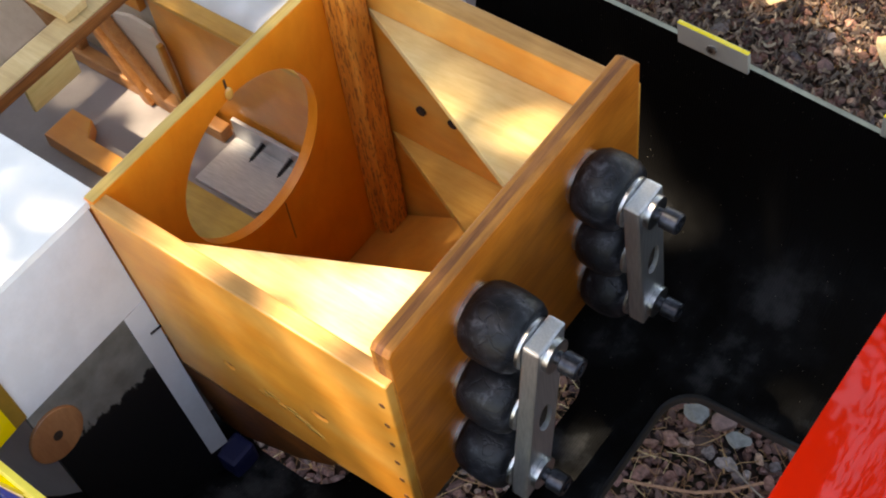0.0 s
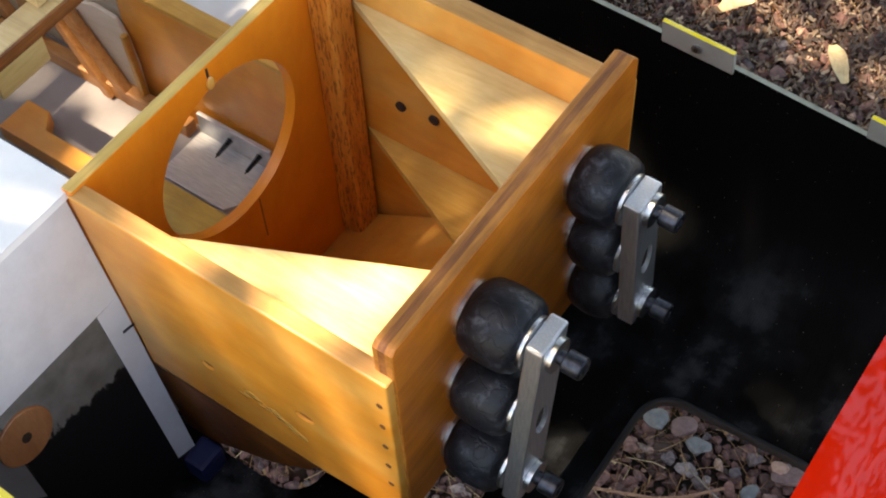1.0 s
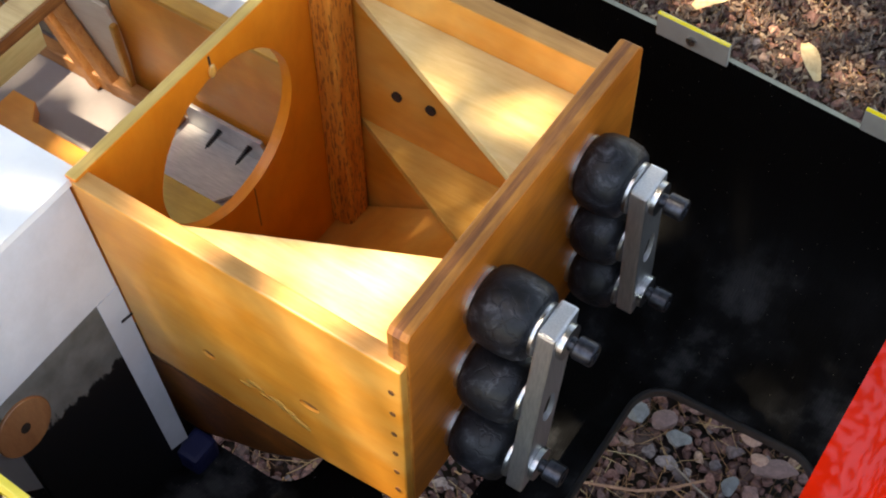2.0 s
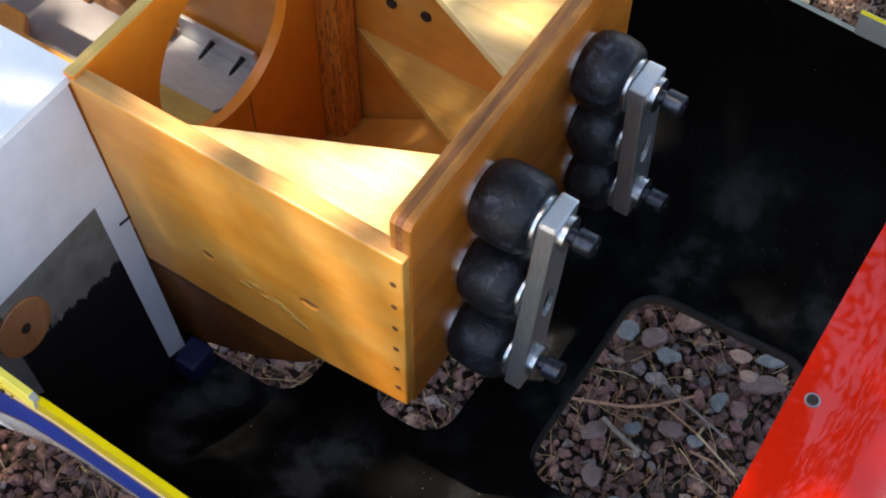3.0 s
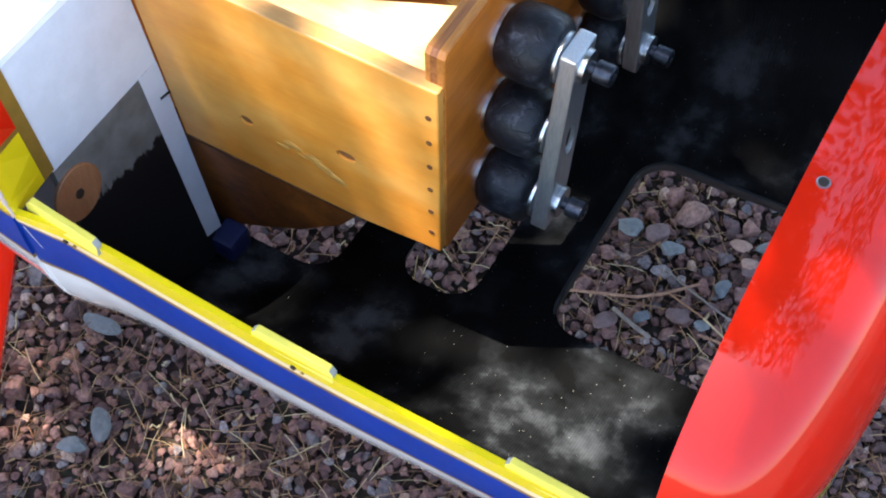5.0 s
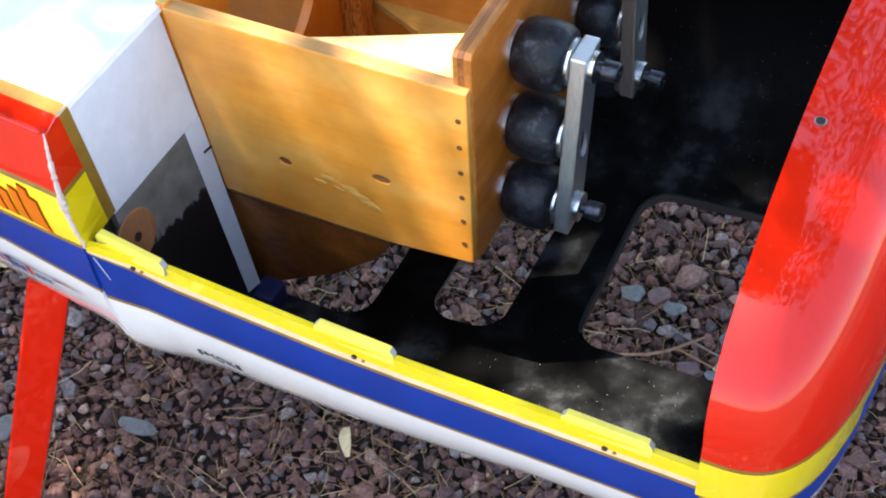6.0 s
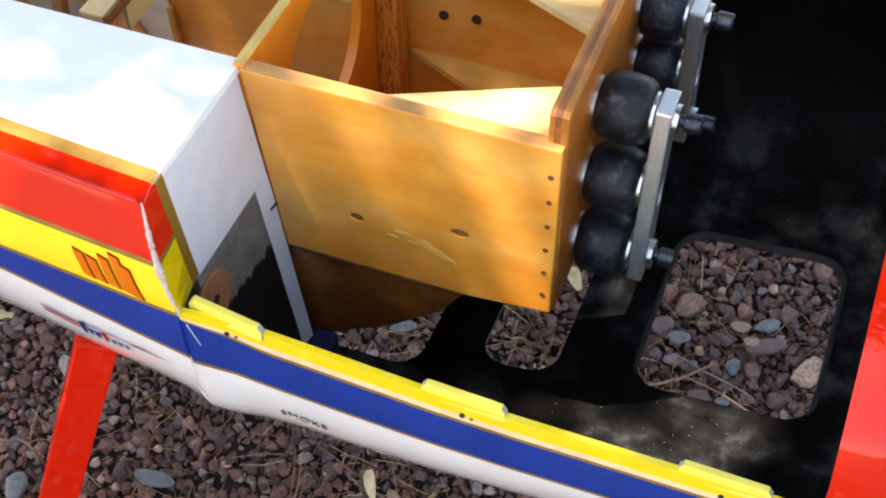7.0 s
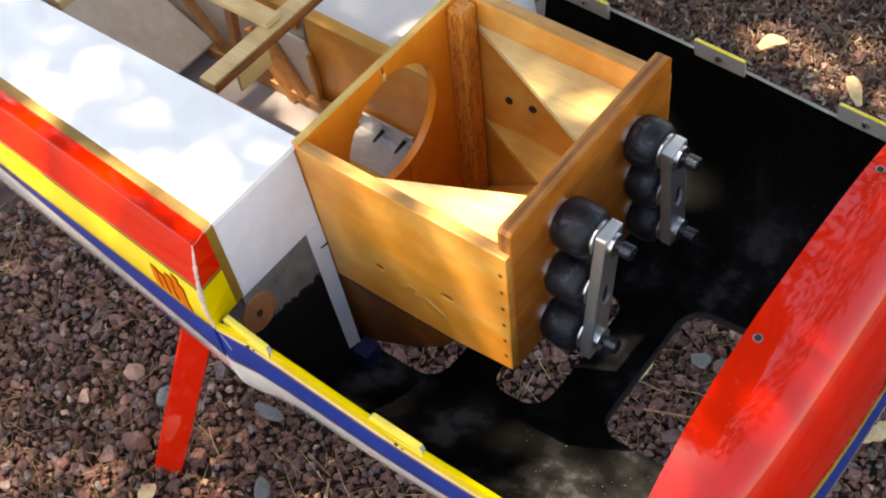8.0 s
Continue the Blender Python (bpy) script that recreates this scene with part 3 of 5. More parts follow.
def floor_height(x, y, inset=0.035):
    """The height of the cowl's floor at a plan place."""
    a, b = smooth_between(x, NEAR_HALF) - inset, smooth_between(x, DEPTH) - inset
    n = smooth_between(x, ROUND)
    z = RIM_Z - b * (1 - min(1.0, abs(y - CENTRE_Y) / a) ** n) ** (1 / n)
    u = min(1.0, abs(CENTRE_Y - y) / 1.7)
    k, floor_z = squeeze(x)
    return floor_z + (z - floor_z) * (1 + (k - 1) * u * u * (3 - 2 * u))


def window_lip(x0, x1, y0, y1, r):
    """The bare rolled edge round a cut-out in the floor."""
    bm = bmesh.new()
    rings = []
    for out, up in ((0.03, 0.001), (0.02, 0.007), (0.004, 0.007), (-0.008, -0.012), (-0.006, -0.045)):
        ring = []
        for cx, cy, turn in ((x1 - r, y1 - r, 0), (x0 + r, y1 - r, 90), (x0 + r, y0 + r, 180), (x1 - r, y0 + r, 270)):
            for k in range(9):
                t = radians(turn + 90 * k / 8)
                x, y = cx + (r + out) * math.cos(t), cy + (r + out) * math.sin(t)
                ring.append(bm.verts.new(V(x, y, floor_height(x, y) + up)))
        rings.append(ring)
    for p, q in zip(rings, rings[1:]):
        for k in range(len(p)):
            j = (k + 1) % len(p)
            bm.faces.new((p[k], p[j], q[j], q[k]))
    bmesh.ops.solidify(bm, geom=bm.faces[:], thickness=-0.006 * D)
    part("window_lip", bm, LIP, lower_cowl, "bare grey-blue edge of the cut-out", smooth=True)


def nose_point(t, u, grow=0.0):
    """t: angle round the section, u: 0 at the rear edge to 1 at the tip."""
    c, s = math.cos(t), math.sin(t)
    n = 2.3 if s > 0 else POW
    a = smooth_between(NOSE_X, NEAR_HALF) + 0.01 - grow
    b = (NOSE_TOP if s > 0 else smooth_between(NOSE_X, DEPTH)) - grow
    r = (abs(c) ** n + abs(s) ** n) ** (-1 / n)
    m = 3.2
    w = u * math.pi / 2
    cu, su = math.cos(w), math.sin(w)
    q = (abs(cu) ** m + abs(su) ** m) ** (-1 / m)
    shrink = max(q * cu, 0.0)
    z = RIM_Z + b * r * s * shrink
    lean = -0.058 * max(0.0, z - RIM_Z)
    return NOSE_X + lean + (NOSE_L - grow) * q * su, CENTRE_Y - a * r * c * shrink, z


def nose():
    bm = bmesh.new()
    ts = [math.pi * 2 * k / 96 for k in range(97)]
    us = [0.97 * k / 26 for k in range(27)]
    vo, _ = sheet(bm, [[nose_point(t, u) for t in ts] for u in us])
    vi, _ = sheet(bm, [[nose_point(t, u, 0.03) for t in ts] for u in us], True)
    for e in (0, -1):
        for k in range(96):
            bm.faces.new((vo[e][k], vo[e][k + 1], vi[e][k + 1], vi[e][k]))
    bmesh.ops.remove_doubles(bm, verts=bm.verts, dist=1e-6)
    band(bm, (-0.70, -0.73, -0.83, -1.03, -1.06, -1.3))
    mid = V(1.6, CENTRE_Y, RIM_Z)
    bmesh.ops.recalc_face_normals(bm, faces=bm.faces)
    for f in bm.faces:
        c = f.calc_center_median()
        z, y = (c.z - BASE) / D, c.y / D
        if (c - mid).dot(f.normal) < 0:
            f.material_index = 5
            continue
        side = y < -0.35 or y > 2.4
        f.material_index = 0 if z > -0.70 else 2 if z > -0.73 else 1 if z > (-1.03 if side else -0.83) else 2 if side and z > -1.06 else 3 if z > -1.3 else 4
    part("nose_bowl", bm, [RED, YELLOW, GOLD, BLUE, WHITE, BLACK], lower_cowl, "glossy red nose bowl with a yellow band", smooth=True)


def tab(x0, x1, near):
    """A screw tab that stands a little above the rim on its inner side."""
    if near:
        rim = lambda x: smooth_between(x, NEAR_RIM)  # noqa: E731
        out = lambda x: CENTRE_Y - smooth_between(x, NEAR_HALF)  # noqa: E731
        yo = out((x0 + x1) / 2) - 0.002
        pts = [(x0, yo, rim(x0) - 0.045), (x1, yo, rim(x1) - 0.045), (x1, yo + 0.008, rim(x1) + 0.02), (x1 - 0.025, yo + 0.01, rim(x1) + 0.05), (x0 + 0.025, yo + 0.01, rim(x0) + 0.05), (x0, yo + 0.008, rim(x0) + 0.02)]
        b = prism(pts, (0, 0.04, 0), 0.006)
    else:
        yo = CENTRE_Y + smooth_between(x1, NEAR_HALF) - 0.02
        pts = [(x0, yo, -0.83), (x1, yo, -0.85), (x1, yo - 0.03, -0.66), (x0, yo - 0.03, -0.64)]
        b = prism(pts, (0, -0.035, 0), 0.006)
    bmesh.ops.recalc_face_normals(b, faces=b.faces)
    inward = 1 if near else -1
    for f in b.faces:
        f.material_index = 1 if f.normal.y * inward > 0.6 or abs(f.normal.x) > 0.7 else 0
    t = part("tab", b, [PALE_YELLOW if near else YELLOW, GREY_TAB], lower_cowl, "pale yellow mounting tab with a screw hole")
    xm = (x0 + x1) / 2
    if near:
        z = rim(xm) - 0.10
        y = CENTRE_Y - smooth_between(xm, NEAR_HALF)
        part("screw_hole", rod((xm, y + 0.012, z), (xm, y - 0.01, z), 0.015, seg=14), HOLE, t, "dark screw hole")
        part("screw_chip", rod((xm + 0.05, y + 0.012, z - 0.012), (xm + 0.05, y - 0.006, z - 0.012), 0.01, seg=9), GOLD, t)
    else:
        part("screw_hole", rod((xm, yo + 0.01, -0.745), (xm, yo - 0.07, -0.745), 0.03, seg=14), STEEL, t, "small screw eyelet")
        part("screw_bore", rod((xm, yo + 0.012, -0.745), (xm, yo - 0.074, -0.745), 0.016, seg=12), HOLE, t)


lower_cowl = empty("lower_cowl", V(0, CENTRE_Y, -2.1), "glossy striped lower cowl tub with red nose, black inside", "cowl")
LIP = paint("bare_cut_edge", (0.055, 0.065, 0.076), 0.08, 0.4, 0.2)
FAR_EDGE = paint("worn_grey_green_edge", (0.30, 0.31, 0.24), 0.12, 0.5, 0.1)
GREY_TAB = paint("bare_grey_tab", (0.36, 0.35, 0.31), 0.05, 0.5, 0.1)
tub()
window_lip(0.475, 1.635, 0.425, 1.87, 0.2)
nose()
for x0, x1 in ((-1.66, -1.24), (-0.345, 0.115), (1.01, 1.48)):
    tab(x0, x1, True)
for x0 in (-1.67, -0.36, 0.95):
    tab(x0, x0 + 0.47, False)
for dy in (-0.81, 0.81):
    y = CENTRE_Y + dy
    z = RIM_Z + NOSE_TOP * (1 - (0.81 / 2.16) ** 2.3) ** (1 / 2.3)
    s = part("screw_eyelet", rod((NOSE_X + 0.035, y, z - 0.03), (NOSE_X + 0.035, y, z + 0.004), 0.031, seg=16), STEEL, lower_cowl, "screw hole in the red rim")
    part("screw_bore", rod((NOSE_X + 0.035, y, z - 0.03), (NOSE_X + 0.035, y, z + 0.008), 0.024, seg=14), HOLE, s)

# ---- fuselage ----
fuselage = empty("model_airplane_fuselage", V(-4, CENTRE_Y, -2.2), "glossy model airplane fuselage, white top with red, yellow, blue stripes", "model airplane")
TOP = [(0.99, 0.0), (1.45, 0.0), (1.885, 0.0), (1.97, -0.01), (2.10, -0.03)]


def half_width(x):
    return smooth_between(x, HALF) / 2.28


def skin_row(x, inset=0.0, front=False):
    """From the near opening edge over the side and under to the far opening edge."""
    k = half_width(x)
    pts = []
    for d, z in TOP:
        pts.append((x, CENTRE_Y - (0.93 if d == 0.99 else d * k - inset), z - inset))
    for j in range(1, 8):
        f = j / 8
        d = 2.10 + (2.28 - 2.10) * (1 - (1 - f) ** 1.6)
        pts.append((x, CENTRE_Y - d * k + inset, -0.03 - 0.52 * f))
    near = pts
    lower = [(x, *under(x, s, inset)) for s in share(40)]
    far = [(p[0], 2 * CENTRE_Y - p[1], p[2]) for p in near[::-1]]
    row = near + lower + far
    if front:
        row = [(-1.905 + 0.22 * min(1.0, max(0.0, -p[2] / 0.58)), p[1], p[2]) for p in row]
    return row


STRIPES = (-0.30, -0.33, -0.60, -0.63, -0.965, -0.995)


def stripe(x, z):
    b = -1.8 - x
    up, mid, low = z, z - 0.01 * b, z - 0.13 * b
    s = STRIPES
    return 0 if up > s[0] else 2 if up > s[1] else 1 if mid > s[2] else 2 if mid > s[3] else 3 if low > s[4] else 2 if low > s[5] else 4


BRACE = wood("reddish_pine", (0.36, 0.13, 0.035), (0.52, 0.22, 0.07), (0.62, 0.32, 0.12), (8, 60, 60), 0.45, coat=0.0)
SHEET = wood("cream_sheeting", (0.66, 0.54, 0.40), (0.74, 0.63, 0.48), (0.80, 0.70, 0.56), (6, 50, 50), 0.6, stain=0.2, coat=0.0)
PLATE = wood("pale_yellow_ply", (0.55, 0.38, 0.12), (0.68, 0.50, 0.19), (0.76, 0.60, 0.28), (50, 5, 50), 0.45, stain=0.2, coat=0.1)
FLOOR = paint("grey_bay_floor", (0.31, 0.285, 0.285), 0.04, 0.35, 0.2)


def fuselage_skin():
    xs = [-1.72 - 0.18 * k for k in range(41)]
    bm = bmesh.new()
    rows = [skin_row(xs[0], 0, True)] + [skin_row(x) for x in [-1.92] + [x for x in xs if x < -2.0]]
    vo, _ = sheet(bm, rows)
    rows = [skin_row(xs[0], 0.035, True)] + [skin_row(x, 0.035) for x in [-1.92] + [x for x in xs if x < -2.0]]
    vi, _ = sheet(bm, rows, True)
    for a, b in ((0, 0), (-1, -1)):
        for k in range(len(vo[0]) - 1):
            bm.faces.new((vo[a][k], vo[a][k + 1], vi[b][k + 1], vi[b][k]))
    for k in range(len(vo) - 1):
        for e in (0, -1):
            bm.faces.new((vo[k][e], vo[k + 1][e], vi[k + 1][e], vi[k][e]))
    band(bm, STRIPES[:2], 0.0, -1.8)
    band(bm, STRIPES[2:4], 0.01, -1.8)
    band(bm, STRIPES[4:], 0.13, -1.8)
    bmesh.ops.recalc_face_normals(bm, faces=bm.faces)
    gone = [f for f in bm.faces if CENTRE_Y + 0.9 < f.calc_center_median().y / D < CENTRE_Y + 1.86 * half_width(f.calc_center_median().x / D) and f.calc_center_median().z > BASE - 0.02 and f.calc_center_median().x > -0.6]
    bmesh.ops.delete(bm, geom=gone, context="FACES")
    inner_faces = {f for f in bm.faces if (f.calc_center_median() - V(f.calc_center_median().x / D, CENTRE_Y, -0.8)).dot(f.normal) < 0}
    for f in bm.faces:
        c = f.calc_center_median()
        x, y, z = c.x / D, c.y / D, (c.z - BASE) / D
        d = abs(y - CENTRE_Y) / half_width(x)
        if d < 1.885 and z > -0.2:
            i = 4
        elif d < 1.97 and z > -0.2:
            i = 2
        else:
            i = stripe(x, z)
        if f.normal.x > 0.8:
            i = stripe(x, z) if z < -0.3 else 4 if d < 1.97 else 0
        elif f in inner_faces:
            i = 5 if x > -1.95 else 6
        f.material_index = i
    part("skin", bm, [RED, YELLOW, GOLD, BLUE, WHITE, BLACK, FLOOR], fuselage, "glossy striped covering", smooth=True)
    # the rounded corner between top and side
    edge = bmesh.new()
    rows = []
    for x in [-1.925 - 0.1 * k for k in range(66)]:
        y = CENTRE_Y - 2.10 * half_width(x) + 0.006
        rows.append([(x, y + 0.014 * math.cos(a), -0.036 + 0.014 * math.sin(a)) for a in [math.pi * j / 5 for j in range(11)]])
    sheet(edge, rows)
    bmesh.ops.recalc_face_normals(edge, faces=edge.faces)
    part("rounded_edge", edge, RED, fuselage, "glossy red rounded top corner", smooth=True)


def make_black_edge():
    """Grey that turns black below a ragged, slightly tilted line."""
    m, n, l, b = mat("grey_with_black_below", 0.5)
    tc, sep = n.new("ShaderNodeTexCoord"), n.new("ShaderNodeSeparateXYZ")
    l.new(tc.outputs["Object"], sep.inputs[0])
    mul = n.new("ShaderNodeMath")
    mul.operation = "MULTIPLY_ADD"
    mul.inputs[1].default_value, mul.inputs[2].default_value = 0.03, -0.015
    l.new(noise_tex(n, l, coords(n, l, (1, 1, 0.35)), 120, 5, 0.7), mul.inputs[0])
    add = n.new("ShaderNodeMath")
    l.new(mul.outputs[0], add.inputs[0])
    l.new(sep.outputs["Z"], add.inputs[1])
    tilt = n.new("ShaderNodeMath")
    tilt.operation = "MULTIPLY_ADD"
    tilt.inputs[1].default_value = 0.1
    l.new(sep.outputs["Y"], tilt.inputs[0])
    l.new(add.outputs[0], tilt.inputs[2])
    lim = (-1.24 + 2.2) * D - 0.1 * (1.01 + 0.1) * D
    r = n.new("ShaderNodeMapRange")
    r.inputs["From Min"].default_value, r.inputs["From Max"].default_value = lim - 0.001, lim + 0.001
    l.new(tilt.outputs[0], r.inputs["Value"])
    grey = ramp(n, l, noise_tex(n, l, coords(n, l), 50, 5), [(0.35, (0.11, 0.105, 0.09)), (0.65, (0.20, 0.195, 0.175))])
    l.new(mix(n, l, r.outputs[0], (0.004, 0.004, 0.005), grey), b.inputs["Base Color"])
    return m


GREY_TO_BLACK = make_black_edge()


def face_x(z):
    """The front former leans forward towards its foot."""
    return -1.903 - 0.13 * z


def face_outline(z_hi, z_lo, y_in, step=14):
    """The near part of the front former between two heights, from y_in out to the skin."""
    pts = [(face_x(z_hi), y_in, z_hi), (face_x(z_lo), y_in, z_lo)]
    edge = []
    for k in range(step + 1):
        z = z_lo + (z_hi - z_lo) * k / step
        b = 1.93
        if z < RIM_Z:
            q = min(1.0, (RIM_Z - z) / b)
            d = (smooth_between(-1.91, HALF) - 0.05) * (1 - q**POW) ** (1 / POW)
        else:
            d = 2.1
        edge.append((face_x(z), CENTRE_Y - min(d, 1.89), z))
    return pts + edge


TORN = paint("torn_pale_film", (0.66, 0.50, 0.42), 0.1, 0.6, 0.0)


TAPE = paint("dark_blue_tape", (0.006, 0.012, 0.07), 0.05, 0.5, 0.0)


def front_former():
    part("front_former", prism(face_outline(-0.003, -0.79, -0.005), (-0.05, 0, 0), 0.0), WHITE_SATIN, fuselage, "white painted front former face")
    part("lower_former", prism(face_outline(-0.793, -2.42, -0.08), (-0.05, 0, 0), 0.0), GREY_TO_BLACK, fuselage, "grey former, black below a ragged line")
    strip = [(-0.16, -0.793), (-0.004, -0.793), (-0.02, -2.24), (-0.15, -2.20)]
    part("edge_strip", prism([(face_x(z) - 0.02, y, z) for y, z in strip], (0.024, 0, 0), 0.002), WHITE_SATIN, fuselage, "white edge strip beside the box")
    far = prism([(p[0], 2 * CENTRE_Y - p[1], p[2]) for p in face_outline(-0.04, -2.42, 0.0)], (-0.05, 0, 0), 0.0)
    part("front_former", far, WHITE_SATIN, fuselage)
    # painted flange between the side's leading edge and the former
    for side in (1, -1):
        bm = bmesh.new()
        zs = [-0.004, -0.03, -0.2, -0.36, -0.39, -0.55, -0.68, -0.76]
        outer_zs = [-0.004, -0.03, -0.16, -0.30, -0.33, -0.54, -0.59, -0.63]
        rows = []
        for k, z in enumerate(zs):
            zo = outer_zs[k]
            f = min(1.0, max(0.0, (-zo - 0.03) / 0.52))
            d = 2.10 + 0.18 * (1 - (1 - f) ** 1.6) if zo <= -0.03 else 1.99
            xo = -1.905 + 0.22 * min(1.0, -zo / 0.58)
            if zo < RIM_Z:
                d = 2.27 * (1 - ((RIM_Z - zo) / 2.0) ** POW) ** (1 / POW)
            rows.append([(xo + 0.012, CENTRE_Y - side * (d - 0.004), zo), (face_x(z) + 0.021, CENTRE_Y - side * 1.965, z), (face_x(z) + 0.016, CENTRE_Y - side * 1.885, z)])
        vs, fs = sheet(bm, rows)
        for k, fc in enumerate(fs):
            row, col = divmod(k, 2)
            fc.material_index = 2 if col == 1 else 0 if row < 3 else 2 if row == 3 else 1
        bmesh.ops.recalc_face_normals(bm, faces=bm.faces)
        bmesh.ops.solidify(bm, geom=bm.faces[:], thickness=0.008 * D)
        part("front_flange", bm, [RED, YELLOW, GOLD], fuselage, "red and yellow painted leading flange")
    # torn pale covering along the near leading edge
    bm = bmesh.new()
    rng = random.Random(3)
    rings = []
    for k in range(40):
        z = -0.02 - 0.60 * k / 39
        f = min(1.0, max(0.0, (-z - 0.03) / 0.52))
        d = 2.10 + 0.18 * (1 - (1 - f) ** 1.6)
        c = V(-1.905 + 0.22 * min(1.0, -z / 0.58) + 0.006, CENTRE_Y - d + 0.004, z)
        r = D * (0.006 + 0.012 * math.sin(math.pi * min(1.0, k / 39)) ** 2) * rng.uniform(0.6, 1.5)
        rings.append([bm.verts.new(c + Vector((r * math.cos(t), r * math.sin(t), r * rng.uniform(-0.3, 0.3)))) for t in [math.pi * 2 * j / 8 for j in range(8)]])
    for r0, r1 in zip(rings, rings[1:]):
        for j in range(8):
            bm.faces.new((r0[j], r0[(j + 1) % 8], r1[(j + 1) % 8], r1[j]))
    bm.faces.new(rings[0])
    bm.faces.new(rings[-1][::-1])
    part("torn_edge", bm, TORN, fuselage, "pale torn covering on the edge", smooth=True)
    disc = part("wooden_disc", lathe((-1.772, -0.81, -1.03), (1, 0, 0.13), [(0, 0.14), (0, 0.17), (0.016, 0.17), (0.02, 0.165)], 32), DISC_WOOD, fuselage, "reddish plywood disc with a hole", smooth=True)
    part("bore", rod((-1.76, -0.81, -1.03), (-1.748, -0.81, -1.028), 0.03, seg=14), HOLE, disc)
    part("tape", box(-1.63, -1.46, -0.13, 0.07, -2.44, -2.25, 0.03), TAPE, fuselage, "dark blue tape at the bottom of the strip")


def bay():
    """Wooden framing seen through the open top behind the box."""
    part("opening_trim", box(-6.2, -1.95, 0.02, 0.078, -0.3, -0.04, 0.006), PLY_EDGE, fuselage, "grey-brown wooden edge of the opening")
    part("bay_side", box(-3.5, -1.94, 1.74, 1.8, -1.97, -0.86, 0.006), PLY, fuselage, "amber plywood side inside the open bay")
    part("bay_top_rail", box(-6.0, -3.62, 1.74, 1.8, -1.08, -0.86, 0.006), PLY, fuselage, "amber plywood rail")
    part("bay_cap", box(-6.0, -1.94, 1.72, 1.85, -0.87, -0.83, 0.008), SPRUCE, fuselage)
    part("bay_sheeting", box(-6.0, -3.6, 1.81, 1.84, -2.0, -0.9, 0.0), SHEET, fuselage, "cream sheeting behind the truss")
    part("bay_floor", box(-6.0, -1.94, 0.06, 1.8, -1.97, -1.92, 0.0), FLOOR, fuselage, "grey-brown floor of the bay")
    board = [(-1.96, 0.92), (-1.96, 1.07), (-3.75, 1.07), (-3.85, 1.2), (-4.05, 1.2), (-4.05, 0.92)]
    part("bay_board", prism([(x, y, -1.91) for x, y in board], (0, 0, 0.13), 0.01), PLY, fuselage, "amber rail with an end block")
    corner = [(-3.99, -1.22), (-3.70, -1.13), (-3.52, -1.15), (-3.46, -1.28), (-3.43, -1.55), (-3.44, -1.93), (-3.52, -1.93)]
    part("bay_gusset", prism([(x, 1.70, z) for x, z in corner], (0, 0.03, 0), 0.006), SHEET, fuselage, "cream corner gusset with a rounded edge")
    part("gusset_edge", bar((-3.455, 1.685, -1.25), (-3.425, 1.685, -1.94), 0.05, 0.045), SPRUCE, fuselage)
    part("cross_beam", box(-3.02, -2.86, 0.165, 1.93, -0.13, -0.035, 0.01), BALSA, fuselage, "pale wooden cross beam")
    part("cross_beam", box(-4.80, -4.62, 0.165, 1.93, -0.13, -0.035, 0.01), BALSA, fuselage, "pale wooden cross beam")
    part("longeron", box(-4.6, -2.92, 0.85, 1.01, -0.03, 0.03, 0.008), BALSA, fuselage, "pale wooden longeron")
    part("beam_lip", box(-2.86, -2.84, 0.165, 1.93, -0.12, -0.04, 0.004), PLY_EDGE, fuselage)
    part("beam_plate", box(-2.9, -2.87, 0.42, 0.78, -0.33, -0.13, 0.01), PLATE, fuselage, "pale yellow plywood plate under the beam")
    for a, b in (((-4.39, 1.68, -0.95), (-4.47, 1.68, -1.95)), ((-3.98, 1.65, -1.2), (-3.52, 1.65, -1.93)), ((-4.18, 1.66, -1.25), (-3.70, 1.62, -1.93)), ((-5.2, 1.68, -1.1), (-4.5, 1.68, -1.95))):
        part("diagonal_brace", bar(a, b, 0.08, 0.1), BRACE, fuselage, "reddish diagonal brace")
    part("floor_rail", bar((-6.0, 1.66, -1.86), (-3.0, 1.66, -1.86), 0.1, 0.12), BRACE, fuselage, "reddish rail along the floor")
    part("white_shelf", box(-6.0, -2.35, 1.84, 3.0, -0.99, -0.94, 0.006), WHITE, fuselage, "white inner shelf beside the bay")
    part("shelf_end", box(-2.35, -2.3, 1.84, 3.0, -1.5, -0.92, 0.006), PLY, fuselage)
    part("rear_sheet", prism([(-4.8, 0.5, -1.8), (-5.9, 0.5, -1.3), (-5.9, 1.7, -1.3), (-4.8, 1.7, -1.8)], (0, 0, 0.03), 0.006), SHEET, fuselage, "pale sheet behind the cross beam")
    part("mounting_block", box(-2.9, -1.95, 0.35, 1.0, -1.7, -1.37, 0.02), PLATE_GOLD, fuselage, "golden wood block behind the former")


PLATE_GOLD = wood("golden_wood", (0.40, 0.20, 0.025), (0.56, 0.32, 0.05), (0.66, 0.42, 0.09), (6, 40, 40), 0.4, stain=0.5)


def tail_bulkhead():
    """Closes the hull at its far end."""
    row = skin_row(-8.92, 0.02)
    part("tail_bulkhead", prism(row, (0.05, 0, 0), 0.0), PLY, fuselage)


fuselage_skin()
front_former()
bay()
tail_bulkhead()


